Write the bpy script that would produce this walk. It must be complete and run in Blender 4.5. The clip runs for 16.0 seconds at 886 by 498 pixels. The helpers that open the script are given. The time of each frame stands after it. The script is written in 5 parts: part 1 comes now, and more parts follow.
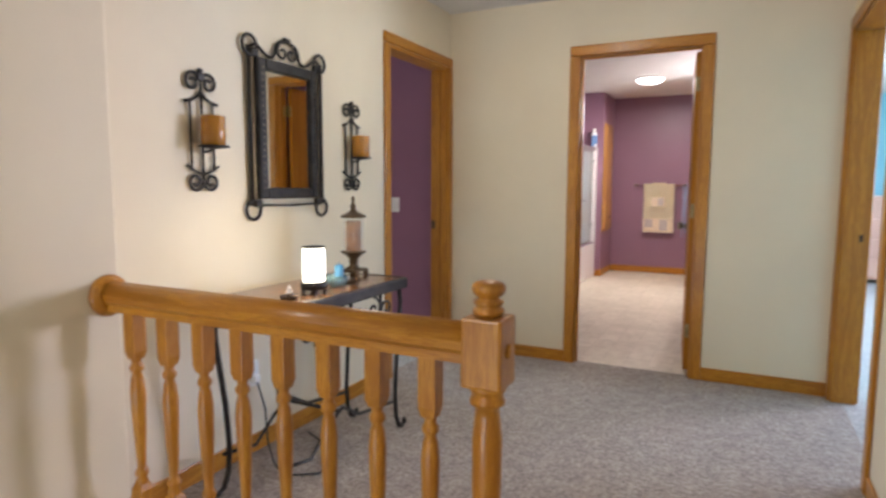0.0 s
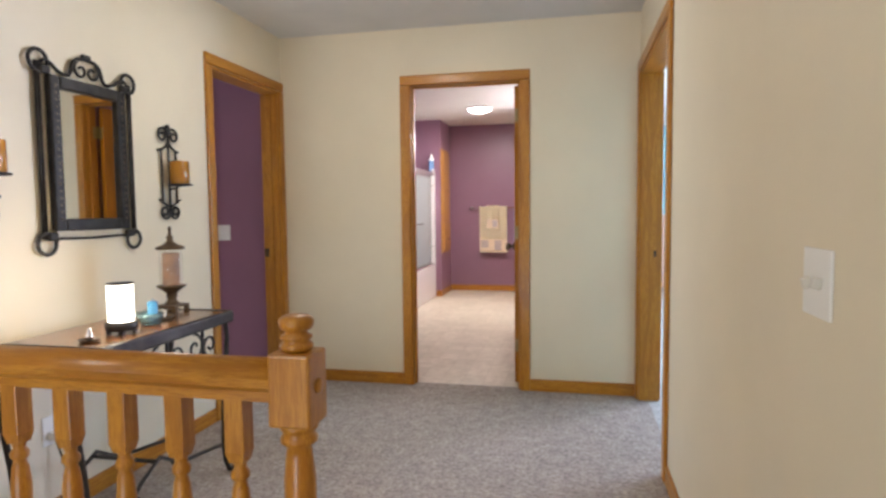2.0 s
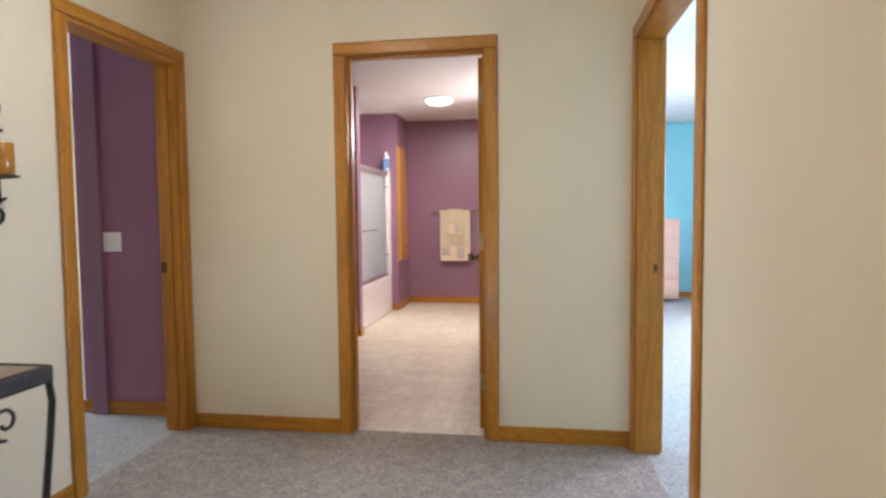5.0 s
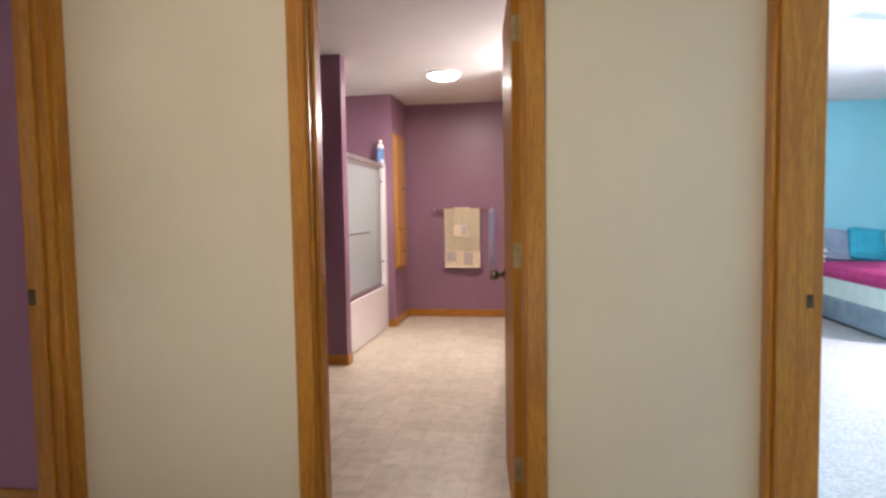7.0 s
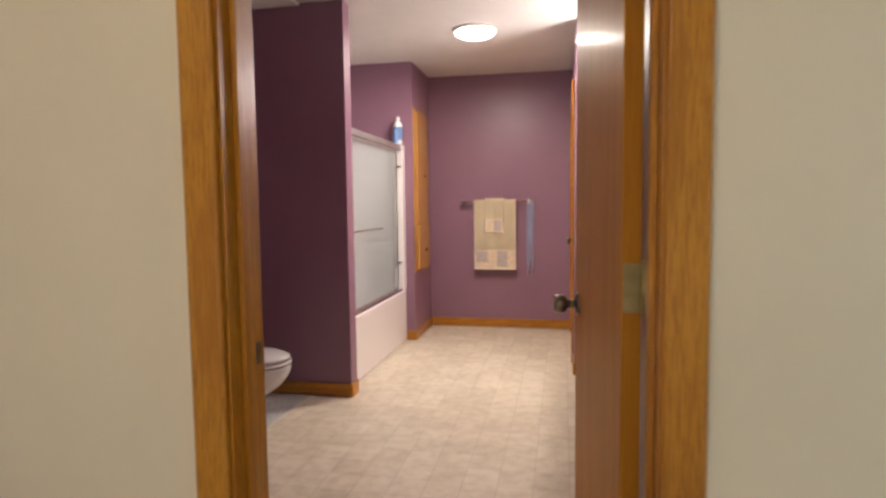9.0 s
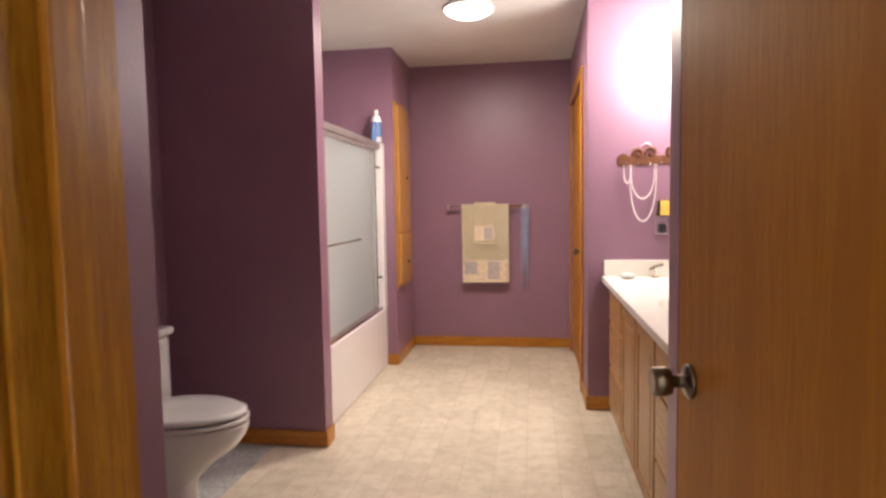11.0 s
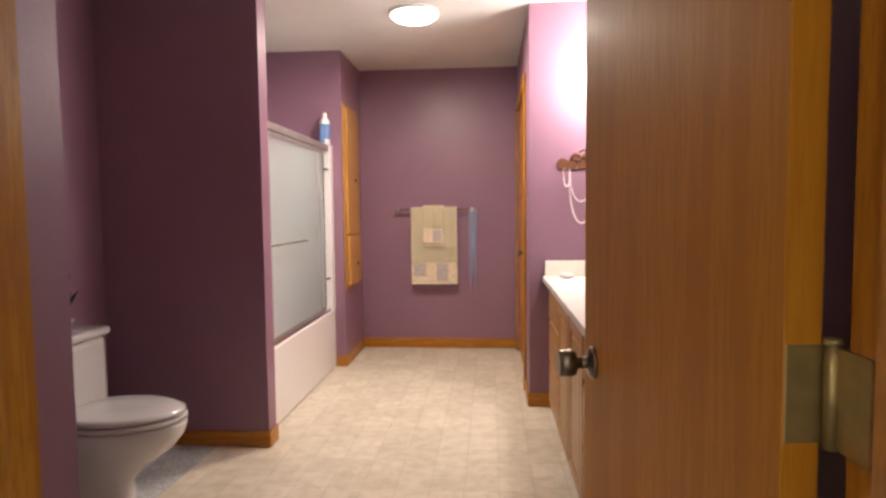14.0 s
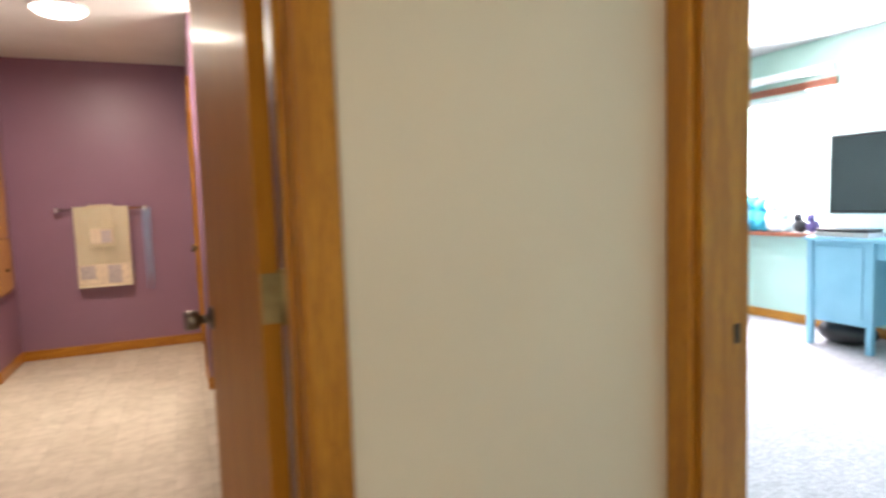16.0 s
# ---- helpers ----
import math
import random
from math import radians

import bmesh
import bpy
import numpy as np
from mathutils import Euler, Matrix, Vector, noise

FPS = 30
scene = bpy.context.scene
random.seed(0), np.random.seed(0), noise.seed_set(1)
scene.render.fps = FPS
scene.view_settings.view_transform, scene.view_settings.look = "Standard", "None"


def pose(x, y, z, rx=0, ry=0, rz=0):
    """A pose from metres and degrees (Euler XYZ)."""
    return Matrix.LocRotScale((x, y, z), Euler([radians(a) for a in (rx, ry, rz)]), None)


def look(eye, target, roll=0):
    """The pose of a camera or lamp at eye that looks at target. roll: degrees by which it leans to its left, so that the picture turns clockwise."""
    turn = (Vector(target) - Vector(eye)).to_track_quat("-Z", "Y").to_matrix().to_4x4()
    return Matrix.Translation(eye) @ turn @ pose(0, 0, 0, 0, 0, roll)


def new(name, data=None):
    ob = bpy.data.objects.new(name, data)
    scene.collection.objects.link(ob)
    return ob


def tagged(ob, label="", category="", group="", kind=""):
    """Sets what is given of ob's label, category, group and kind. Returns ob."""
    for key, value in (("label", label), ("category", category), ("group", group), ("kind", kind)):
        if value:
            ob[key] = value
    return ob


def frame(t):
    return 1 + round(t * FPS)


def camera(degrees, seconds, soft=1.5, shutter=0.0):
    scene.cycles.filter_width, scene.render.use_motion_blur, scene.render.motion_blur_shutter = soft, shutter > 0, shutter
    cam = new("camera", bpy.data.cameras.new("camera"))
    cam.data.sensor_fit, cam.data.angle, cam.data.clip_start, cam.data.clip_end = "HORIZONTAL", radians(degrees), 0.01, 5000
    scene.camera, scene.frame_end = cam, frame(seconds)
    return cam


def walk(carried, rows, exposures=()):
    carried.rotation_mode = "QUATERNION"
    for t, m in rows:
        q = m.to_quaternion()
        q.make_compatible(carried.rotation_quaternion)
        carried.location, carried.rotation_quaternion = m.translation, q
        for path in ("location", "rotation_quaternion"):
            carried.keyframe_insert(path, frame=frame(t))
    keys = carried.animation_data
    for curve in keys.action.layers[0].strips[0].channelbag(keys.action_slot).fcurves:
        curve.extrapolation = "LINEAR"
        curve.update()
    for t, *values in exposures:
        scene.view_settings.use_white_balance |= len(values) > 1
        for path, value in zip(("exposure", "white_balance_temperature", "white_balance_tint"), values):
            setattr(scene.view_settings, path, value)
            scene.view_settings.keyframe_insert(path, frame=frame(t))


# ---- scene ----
cam = camera(73.0, 16.0, soft=2.7, shutter=0.5)
PATH = [
    (0, (1.742, 2.402, 1.197), (0.853, 4.181, 0.990), 0.2),
    (0.5, (1.772, 2.411, 1.203), (1.038, 4.262, 1.020), -0.2),
    (1, (1.786, 2.426, 1.204), (1.178, 4.324, 1.040), -0.4),
    (1.5, (1.806, 2.434, 1.207), (1.298, 4.362, 1.059), -0.4),
    (2, (1.820, 2.430, 1.212), (1.400, 4.381, 1.080), -0.6),
    (2.5, (1.832, 2.432, 1.213), (1.484, 4.397, 1.086), -0.6),
    (3, (1.821, 2.463, 1.205), (1.527, 4.437, 1.069), -0.6),
    (3.5, (1.800, 2.664, 1.192), (1.520, 4.639, 1.049), -0.7),
    (4, (1.785, 2.900, 1.203), (1.486, 4.873, 1.065), -0.6),
    (4.2, (1.773, 2.959, 1.202), (1.473, 4.932, 1.072), -0.7),
    (6.5, (1.607, 4.120, 1.206), (1.296, 6.090, 1.092), -0.3),
    (7, (1.520, 4.395, 1.204), (1.215, 6.365, 1.083), -0.9),
    (7.5, (1.505, 4.604, 1.202), (1.188, 6.573, 1.073), -0.7),
    (8, (1.470, 4.875, 1.198), (1.121, 6.836, 1.055), -0.5),
    (8.5, (1.410, 5.135, 1.196), (1.029, 7.089, 1.048), -0.5),
    (9, (1.337, 5.424, 1.200), (0.945, 7.377, 1.054), -0.7),
    (11.3, (1.074, 6.122, 1.242), (0.826, 8.102, 1.100), -1.1),
    (11.5, (1.057, 6.175, 1.238), (0.862, 8.162, 1.112), -1.4),
    (12, (1.022, 6.196, 1.234), (0.931, 8.192, 1.137), -1.6),
    (12.5, (1.032, 6.206, 1.231), (0.997, 8.204, 1.142), -1.6),
    (13, (1.047, 6.184, 1.218), (1.031, 8.182, 1.125), -1.3),
    (13.5, (1.121, 6.098, 1.207), (1.036, 8.093, 1.100), -0.8),
    (14, (1.181, 5.981, 1.215), (1.024, 7.971, 1.087), -0.6),
    (14.5, (1.166, 5.881, 1.203), (1.103, 7.875, 1.055), -1.5),
    (15, (1.156, 5.699, 1.198), (1.379, 7.678, 1.027), -1.9),
    (15.5, (1.159, 5.500, 1.212), (1.725, 7.409, 1.032), -2.2),
    (16, (1.327, 5.451, 1.213), (2.114, 7.282, 1.045), -2.0),
]
EXPOSURES = [(0.0, 0.08, 6150, 10), (2.0, 0.2, 6150, 10), (4.0, 0.2, 6200, 10), (6.5, 0.1, 6300, 12), (8.5, -0.05, 6800, 12), (11.3, 0.0, 6780, 11), (14.5, -0.03, 6950, 11), (15.5, -0.12, 7250, 11), (16.0, 0.02, 7000, 10)]
walk(cam, [(t, look(eye, target, roll)) for t, eye, target, roll in PATH], EXPOSURES)

# ---- light ----
world = bpy.data.worlds.new("sky")
scene.world = world
world.use_nodes = True
wn = world.node_tree
sky = wn.nodes.new("ShaderNodeTexSky")
sky.sky_type, sky.sun_disc = "NISHITA", False
sky.sun_elevation, sky.sun_rotation = radians(40), radians(70)
wn.links.new(sky.outputs[0], wn.nodes["Background"].inputs[0])
wn.nodes["Background"].inputs[1].default_value = 0.12


def area(name, at, to, size_x, size_y, watts, colour):
    la = bpy.data.lights.new(name, "AREA")
    la.shape, la.size, la.size_y, la.energy, la.color = "RECTANGLE", size_x, size_y, watts, colour
    ob = new(name, la)
    ob.matrix_world = look(at, to)
    return ob


def bulb(name, at, watts, colour, radius):
    la = bpy.data.lights.new(name, "POINT")
    la.energy, la.color, la.shadow_soft_size = watts, colour, radius
    ob = new(name, la)
    ob.location = at
    return ob


DAY = (0.88, 0.82, 1.0)
WARM = (1.0, 0.945, 0.89)
SOFT = (1.0, 0.90, 0.80)
area("bedroom_window_daylight", (6.15, 9.3, 1.5), (2.4, 5.9, 0.3), 1.1, 1.1, 280, DAY)
area("bedroom_side_window_daylight", (6.20, 7.25, 1.45), (0.2, 5.2, 0.1), 0.62, 1.05, 88, (0.52, 0.70, 1.0))
area("left_room_window_daylight", (-3.75, 7.0, 1.5), (-0.3, 5.7, 0.2), 1.3, 1.3, 45, (0.72, 0.84, 1.0))
area("stairwell_window_daylight", (0.7, -1.4, -0.6), (0.6, 2.0, -1.4), 0.9, 1.2, 55, (0.75, 0.85, 1.0))
area("hall_ceiling_lamp", (0.78, 5.05, 2.385), (0.78, 5.05, 0), 0.24, 0.24, 6.0, (1.0, 0.88, 0.74))
bulb("hall_lamp_and_fill_bulb", (0.78, 5.05, 2.24), 6.6, (1.0, 0.88, 0.74), 0.17)
# Added unseen fill behind the walk; brightens the right-hand wall.
bulb("hall_lamp_and_fill_bulb", (0.225, 0.9, 2.22), 51, (0.95, 0.97, 0.97), 0.08)
area("bath_ceiling_lamp", (0.72, 9.75, 2.345), (0.72, 9.75, 0), 0.22, 0.22, 37, SOFT)
for k in range(3):
    bulb("vanity_bulb", (1.86, 9.18 + 0.14 * k, 2.02), 19, (1.0, 0.92, 0.86), 0.05)
bulb("candle_lamp_bulb", (0.245, 4.262, 0.90), 3.0, (1.0, 0.80, 0.52), 0.03)


# ---- materials ----
def material(name):
    m = bpy.data.materials.new(name)
    m.use_nodes = True
    return m, m.node_tree, m.node_tree.nodes["Principled BSDF"]


def ramp(nt, a, b, lo=0.3, hi=0.7):
    r = nt.nodes.new("ShaderNodeValToRGB")
    r.color_ramp.elements[0].position, r.color_ramp.elements[1].position = lo, hi
    r.color_ramp.elements[0].color, r.color_ramp.elements[1].color = (*a, 1), (*b, 1)
    return r


def coords(nt, scale, space="Object"):
    tc, mp = nt.nodes.new("ShaderNodeTexCoord"), nt.nodes.new("ShaderNodeMapping")
    mp.inputs["Scale"].default_value = scale
    nt.links.new(tc.outputs[space], mp.inputs[0])
    return mp


def noise_tex(nt, vec, scale, detail=4.0, rough=0.55):
    n = nt.nodes.new("ShaderNodeTexNoise")
    n.inputs["Scale"].default_value, n.inputs["Detail"].default_value, n.inputs["Roughness"].default_value = scale, detail, rough
    nt.links.new(vec.outputs[0], n.inputs["Vector"])
    return n


def bump(nt, height, strength, distance, bsdf):
    b = nt.nodes.new("ShaderNodeBump")
    b.inputs["Strength"].default_value, b.inputs["Distance"].default_value = strength, distance
    nt.links.new(height, b.inputs["Height"])
    nt.links.new(b.outputs[0], bsdf.inputs["Normal"])


def mix(nt, fac, a, b, kind="MIX"):
    x = nt.nodes.new("ShaderNodeMix")
    x.data_type, x.blend_type = "RGBA", kind
    if isinstance(fac, float):
        x.inputs[0].default_value = fac
    else:
        nt.links.new(fac, x.inputs[0])
    for sock, v in ((x.inputs[6], a), (x.inputs[7], b)):
        if isinstance(v, tuple):
            sock.default_value = (*v, 1)
        else:
            nt.links.new(v, sock)
    return x.outputs[2]


def mottled(name, a, b, scale, rough, bump_scale=200.0, bump_strength=0.1, bump_distance=0.001, metal=0.0, fine=None):
    """Two tones in soft clouds, with a fine relief."""
    m, nt, p = material(name)
    vec = coords(nt, (1, 1, 1))
    big = noise_tex(nt, vec, scale)
    r = ramp(nt, a, b)
    nt.links.new(big.outputs[0], r.inputs[0])
    small = noise_tex(nt, vec, bump_scale, 3.0)
    out = r.outputs[0]
    if fine:
        fr = ramp(nt, fine, (1, 1, 1), 0.35, 0.62)
        nt.links.new(small.outputs[0], fr.inputs[0])
        out = mix(nt, 1.0, out, fr.outputs[0], "MULTIPLY")
    nt.links.new(out, p.inputs["Base Color"])
    bump(nt, small.outputs[0], bump_strength, bump_distance, p)
    p.inputs["Roughness"].default_value, p.inputs["Metallic"].default_value = rough, metal
    return m


def paint(name, c, rough=0.55, spread=0.04):
    lo, hi = tuple(v * (1 - spread) for v in c), tuple(min(1, v * (1 + spread)) for v in c)
    return mottled(name, lo, hi, 1.7, rough, 140.0, 0.22, 0.0015)


def wood(name, axis, dark, mid, light, rough=0.32, stretch=16.0, scale=3.2, coat=0.25, gloss=0.4):
    """Flat-sawn grain along one axis: stretched bands, fine pores and slow drift of tone."""
    m, nt, p = material(name)
    sc = [stretch] * 3
    sc[axis] = 1.0
    vec = coords(nt, tuple(sc))
    info = nt.nodes.new("ShaderNodeObjectInfo")
    add = nt.nodes.new("ShaderNodeVectorMath")
    comb = nt.nodes.new("ShaderNodeMath")
    comb.operation = "MULTIPLY"
    comb.inputs[1].default_value = 37.0
    nt.links.new(info.outputs["Random"], comb.inputs[0])
    nt.links.new(vec.outputs[0], add.inputs[0])
    nt.links.new(comb.outputs[0], add.inputs[1])
    n1 = noise_tex(nt, add, scale * 0.42, 3.0, 0.5)
    n1.inputs["Distortion"].default_value = 0.6
    wave = nt.nodes.new("ShaderNodeMath")
    wave.operation = "MULTIPLY"
    wave.inputs[1].default_value = 26.0
    sine = nt.nodes.new("ShaderNodeMath")
    sine.operation = "SINE"
    nt.links.new(n1.outputs[0], wave.inputs[0])
    nt.links.new(wave.outputs[0], sine.inputs[0])
    half = nt.nodes.new("ShaderNodeMapRange")
    half.inputs[1].default_value, half.inputs[2].default_value = -1.0, 1.0
    nt.links.new(sine.outputs[0], half.inputs[0])
    rings = ramp(nt, mid, light, 0.15, 0.75)
    nt.links.new(half.outputs[0], rings.inputs[0])
    pores = noise_tex(nt, add, scale * 9.0, 4.0, 0.7)
    pr = ramp(nt, (0.0, 0.0, 0.0), (1, 1, 1), 0.36, 0.56)
    nt.links.new(pores.outputs[0], pr.inputs[0])
    out = mix(nt, pr.outputs[0], dark, rings.outputs[0])
    drift = noise_tex(nt, coords(nt, (1, 1, 1)), 1.3, 2.0)
    dr = ramp(nt, (0.82, 0.80, 0.78), (1, 1, 1), 0.3, 0.7)
    nt.links.new(drift.outputs[0], dr.inputs[0])
    out = mix(nt, 1.0, out, dr.outputs[0], "MULTIPLY")
    nt.links.new(out, p.inputs["Base Color"])
    bump(nt, pores.outputs[0], 0.10, 0.0008, p)
    p.inputs["Roughness"].default_value = rough
    p.inputs["Coat Weight"].default_value, p.inputs["Coat Roughness"].default_value = coat, 0.18
    p.inputs["Specular IOR Level"].default_value = gloss
    return m


def carpet(name, a, b, c):
    m, nt, p = material(name)
    vec = coords(nt, (1, 1, 1))
    tuft, cloud = noise_tex(nt, vec, 52.0, 4.0, 0.75), noise_tex(nt, vec, 14.0, 4.0, 0.6)
    r1, r2 = ramp(nt, a, b, 0.36, 0.64), ramp(nt, c, (1, 1, 1), 0.35, 0.65)
    nt.links.new(tuft.outputs[0], r1.inputs[0])
    nt.links.new(cloud.outputs[0], r2.inputs[0])
    nt.links.new(mix(nt, 1.0, r1.outputs[0], r2.outputs[0], "MULTIPLY"), p.inputs["Base Color"])
    bump(nt, tuft.outputs[0], 0.7, 0.010, p)
    p.inputs["Roughness"].default_value = 1.0
    p.inputs["Specular IOR Level"].default_value = 0.1
    return m


def vinyl(name):
    """Sheet vinyl printed as small stone squares with soft joints."""
    m, nt, p = material(name)
    vec = coords(nt, (1, 1, 1))
    br = nt.nodes.new("ShaderNodeTexBrick")
    br.offset = 0.0
    for key, v in (("Scale", 1.0), ("Brick Width", 0.152), ("Row Height", 0.152), ("Mortar Size", 0.003), ("Mortar Smooth", 0.6), ("Bias", 0.0)):
        br.inputs[key].default_value = v
    br.inputs["Color1"].default_value = (0.60, 0.535, 0.425, 1)
    br.inputs["Color2"].default_value = (0.70, 0.63, 0.515, 1)
    br.inputs["Mortar"].default_value = (0.53, 0.465, 0.375, 1)
    nt.links.new(vec.outputs[0], br.inputs["Vector"])
    speck = noise_tex(nt, vec, 15.0, 4.0, 0.55)
    sr = ramp(nt, (0.84, 0.82, 0.80), (1.0, 1.0, 1.0), 0.35, 0.6)
    nt.links.new(speck.outputs[0], sr.inputs[0])
    nt.links.new(mix(nt, 1.0, br.outputs[0], sr.outputs[0], "MULTIPLY"), p.inputs["Base Color"])
    bump(nt, br.outputs["Fac"], -0.2, 0.001, p)
    p.inputs["Roughness"].default_value = 0.38
    return m


def plain(name, c, rough=0.5, metal=0.0, transmission=0.0, emission=0.0, coat=0.0, alpha=1.0):
    m, nt, p = material(name)
    p.inputs["Base Color"].default_value = (*c, 1)
    p.inputs["Roughness"].default_value, p.inputs["Metallic"].default_value = rough, metal
    p.inputs["Transmission Weight"].default_value, p.inputs["Coat Weight"].default_value = transmission, coat
    p.inputs["Alpha"].default_value = alpha
    if emission:
        p.inputs["Emission Color"].default_value, p.inputs["Emission Strength"].default_value = (*c, 1), emission
    return m


def zebra(name):
    m, nt, p = material(name)
    vec = coords(nt, (1, 0.6, 1.4))
    w = nt.nodes.new("ShaderNodeTexWave")
    w.bands_direction = "DIAGONAL"
    w.inputs["Scale"].default_value, w.inputs["Distortion"].default_value, w.inputs["Detail Scale"].default_value = 7.0, 7.0, 1.2
    nt.links.new(vec.outputs[0], w.inputs["Vector"])
    r = ramp(nt, (0.02, 0.02, 0.025), (0.85, 0.85, 0.86), 0.45, 0.52)
    nt.links.new(w.outputs[0], r.inputs[0])
    nt.links.new(r.outputs[0], p.inputs["Base Color"])
    p.inputs["Roughness"].default_value = 0.7
    return m


CREAM = paint("cream_wall_paint", (0.765, 0.68, 0.525))
MAUVE = paint("mauve_wall_paint", (0.258, 0.138, 0.200), 0.40, 0.05)
PLUM = paint("plum_wall_paint", (0.31, 0.140, 0.222), 0.5, 0.05)
CEIL = mottled("white_ceiling_texture", (0.70, 0.69, 0.67), (0.76, 0.75, 0.73), 3.0, 0.9, 90.0, 0.5, 0.004)
MINT = paint("mint_wall_paint", (0.47, 0.68, 0.59))
AQUA = paint("aqua_wall_paint", (0.28, 0.62, 0.72))
OAK = [wood("golden_oak_" + n, k, (0.37, 0.135, 0.010), (0.44, 0.175, 0.013), (0.56, 0.250, 0.024), 0.36, 13.0, 2.6, 0.2) for k, n in enumerate(("across", "along", "upright"))]
BIRCH = wood("door_veneer_upright", 2, (0.45, 0.175, 0.013), (0.48, 0.192, 0.014), (0.54, 0.230, 0.020), 0.55, 15.0, 1.1, 0.05, 0.2)
VANOAK = [wood("vanity_oak_" + n, k, (0.25, 0.105, 0.026), (0.42, 0.205, 0.062), (0.52, 0.280, 0.098), 0.4) for k, n in enumerate(("across", "along", "upright"))]
PINE = wood("pine_upright", 2, (0.42, 0.19, 0.035), (0.50, 0.25, 0.055), (0.58, 0.31, 0.08), 0.4)
CARPET = carpet("grey_beige_carpet", (0.28, 0.245, 0.225), (0.56, 0.505, 0.465), (0.78, 0.77, 0.77))
BEDCARPET = carpet("pale_bedroom_carpet", (0.36, 0.36, 0.36), (0.60, 0.60, 0.60), (0.85, 0.85, 0.85))
VINYL = vinyl("beige_sheet_vinyl")
IRON = mottled("dark_wrought_iron", (0.018, 0.017, 0.017), (0.045, 0.040, 0.036), 22.0, 0.45, 160.0, 0.25, 0.001, 0.6)
BRONZE = mottled("antique_bronze", (0.06, 0.038, 0.022), (0.12, 0.08, 0.045), 18.0, 0.4, 120.0, 0.2, 0.001, 0.7)
PEWTER = mottled("aged_pewter", (0.16, 0.13, 0.10), (0.26, 0.22, 0.17), 30.0, 0.32, 150.0, 0.1, 0.0006, 1.0)
BRASS = mottled("worn_brass", (0.32, 0.25, 0.11), (0.46, 0.37, 0.18), 25.0, 0.38, 150.0, 0.1, 0.0006, 0.8)
CHROME = plain("brushed_chrome", (0.72, 0.72, 0.74), 0.2, 1.0)
# Grey kept below true porcelain: the toilet corner's shade is in the colour.
PORCELAIN = plain("shade_greyed_porcelain", (0.56, 0.55, 0.55), 0.12, coat=0.4)
TUBWHITE = plain("white_tub_acrylic", (0.78, 0.75, 0.76), 0.22, coat=0.3)
WHITEPL = plain("white_plastic", (0.86, 0.85, 0.83), 0.35)
MARBLE = mottled("cultured_marble", (0.74, 0.71, 0.64), (0.82, 0.80, 0.74), 6.0, 0.2, 40.0, 0.02, 0.0005)
GLASS = plain("clear_glass", (1, 1, 1), 0.02, transmission=1.0)
THINGLASS = plain("thin_clear_glass", (0.9, 0.92, 0.92), 0.04, alpha=0.06)
FROST = plain("obscure_shower_glass", (0.66, 0.71, 0.72), 0.28, transmission=0.88)
AMBER = plain("amber_crackle_glass", (0.50, 0.215, 0.018), 0.25, transmission=0.25, coat=0.3)
MIRROR = plain("mirror_silver", (0.88, 0.88, 0.88), 0.02, 1.0)
SHADE = plain("lit_frosted_shade", (1.0, 0.90, 0.74), 0.5, emission=6.0)
DOME = plain("lit_ceiling_dome", (1.0, 0.95, 0.90), 0.4, emission=12.0)
WAX = plain("candle_wax", (0.80, 0.74, 0.60), 0.5)
TERRY = mottled("cream_terry_cloth", (0.90, 0.80, 0.58), (0.94, 0.86, 0.66), 8.0, 0.95, 260.0, 0.25, 0.002)
EMBROID = mottled("embroidered_band", (0.60, 0.48, 0.36), (0.80, 0.68, 0.50), 30.0, 0.9, 260.0, 0.25, 0.002)
MOTIF = mottled("grey_violet_embroidery", (0.38, 0.32, 0.32), (0.52, 0.45, 0.42), 60.0, 0.9, 260.0, 0.6, 0.003)
TABLETOP = wood("dark_table_top", 1, (0.09, 0.032, 0.010), (0.16, 0.062, 0.020), (0.23, 0.10, 0.034), 0.22, 14.0, 3.0, 0.5)
DARK = plain("black_plastic", (0.012, 0.012, 0.014), 0.4)
SCREEN = plain("dark_screen", (0.01, 0.014, 0.02), 0.12, coat=0.5)
BLUECANDLE = plain("blue_candle_wax", (0.05, 0.22, 0.42), 0.4)
TEALGLASS = plain("teal_glass", (0.30, 0.50, 0.58), 0.05, transmission=0.8)
LEAF = mottled("dark_leaf", (0.02, 0.05, 0.02), (0.05, 0.09, 0.04), 20.0, 0.6)
BLOOM = mottled("violet_petal", (0.06, 0.045, 0.15), (0.11, 0.075, 0.22), 30.0, 0.7)
PEARL = plain("pearl_bead", (0.80, 0.74, 0.72), 0.25, coat=0.6)
RUST = mottled("rust_brown_metal", (0.085, 0.030, 0.012), (0.16, 0.055, 0.022), 26.0, 0.5, 120.0, 0.3, 0.001, 0.3)
BLUERIBBON = plain("pale_blue_ribbon", (0.36, 0.56, 0.84), 0.3)
ZEBRA = zebra("zebra_print")
TEAL = mottled("teal_fabric", (0.02, 0.30, 0.42), (0.04, 0.40, 0.52), 8.0, 0.9)
MAGENTA = mottled("magenta_fabric", (0.42, 0.02, 0.14), (0.55, 0.05, 0.22), 8.0, 0.9)
SHEET = mottled("pale_bed_cover", (0.60, 0.72, 0.70), (0.78, 0.82, 0.80), 5.0, 0.9)
GREYFAB = mottled("grey_blue_fabric", (0.20, 0.26, 0.34), (0.30, 0.36, 0.44), 6.0, 0.9)
BLUEPAINT = mottled("light_blue_furniture_paint", (0.22, 0.50, 0.66), (0.27, 0.56, 0.72), 4.0, 0.5)
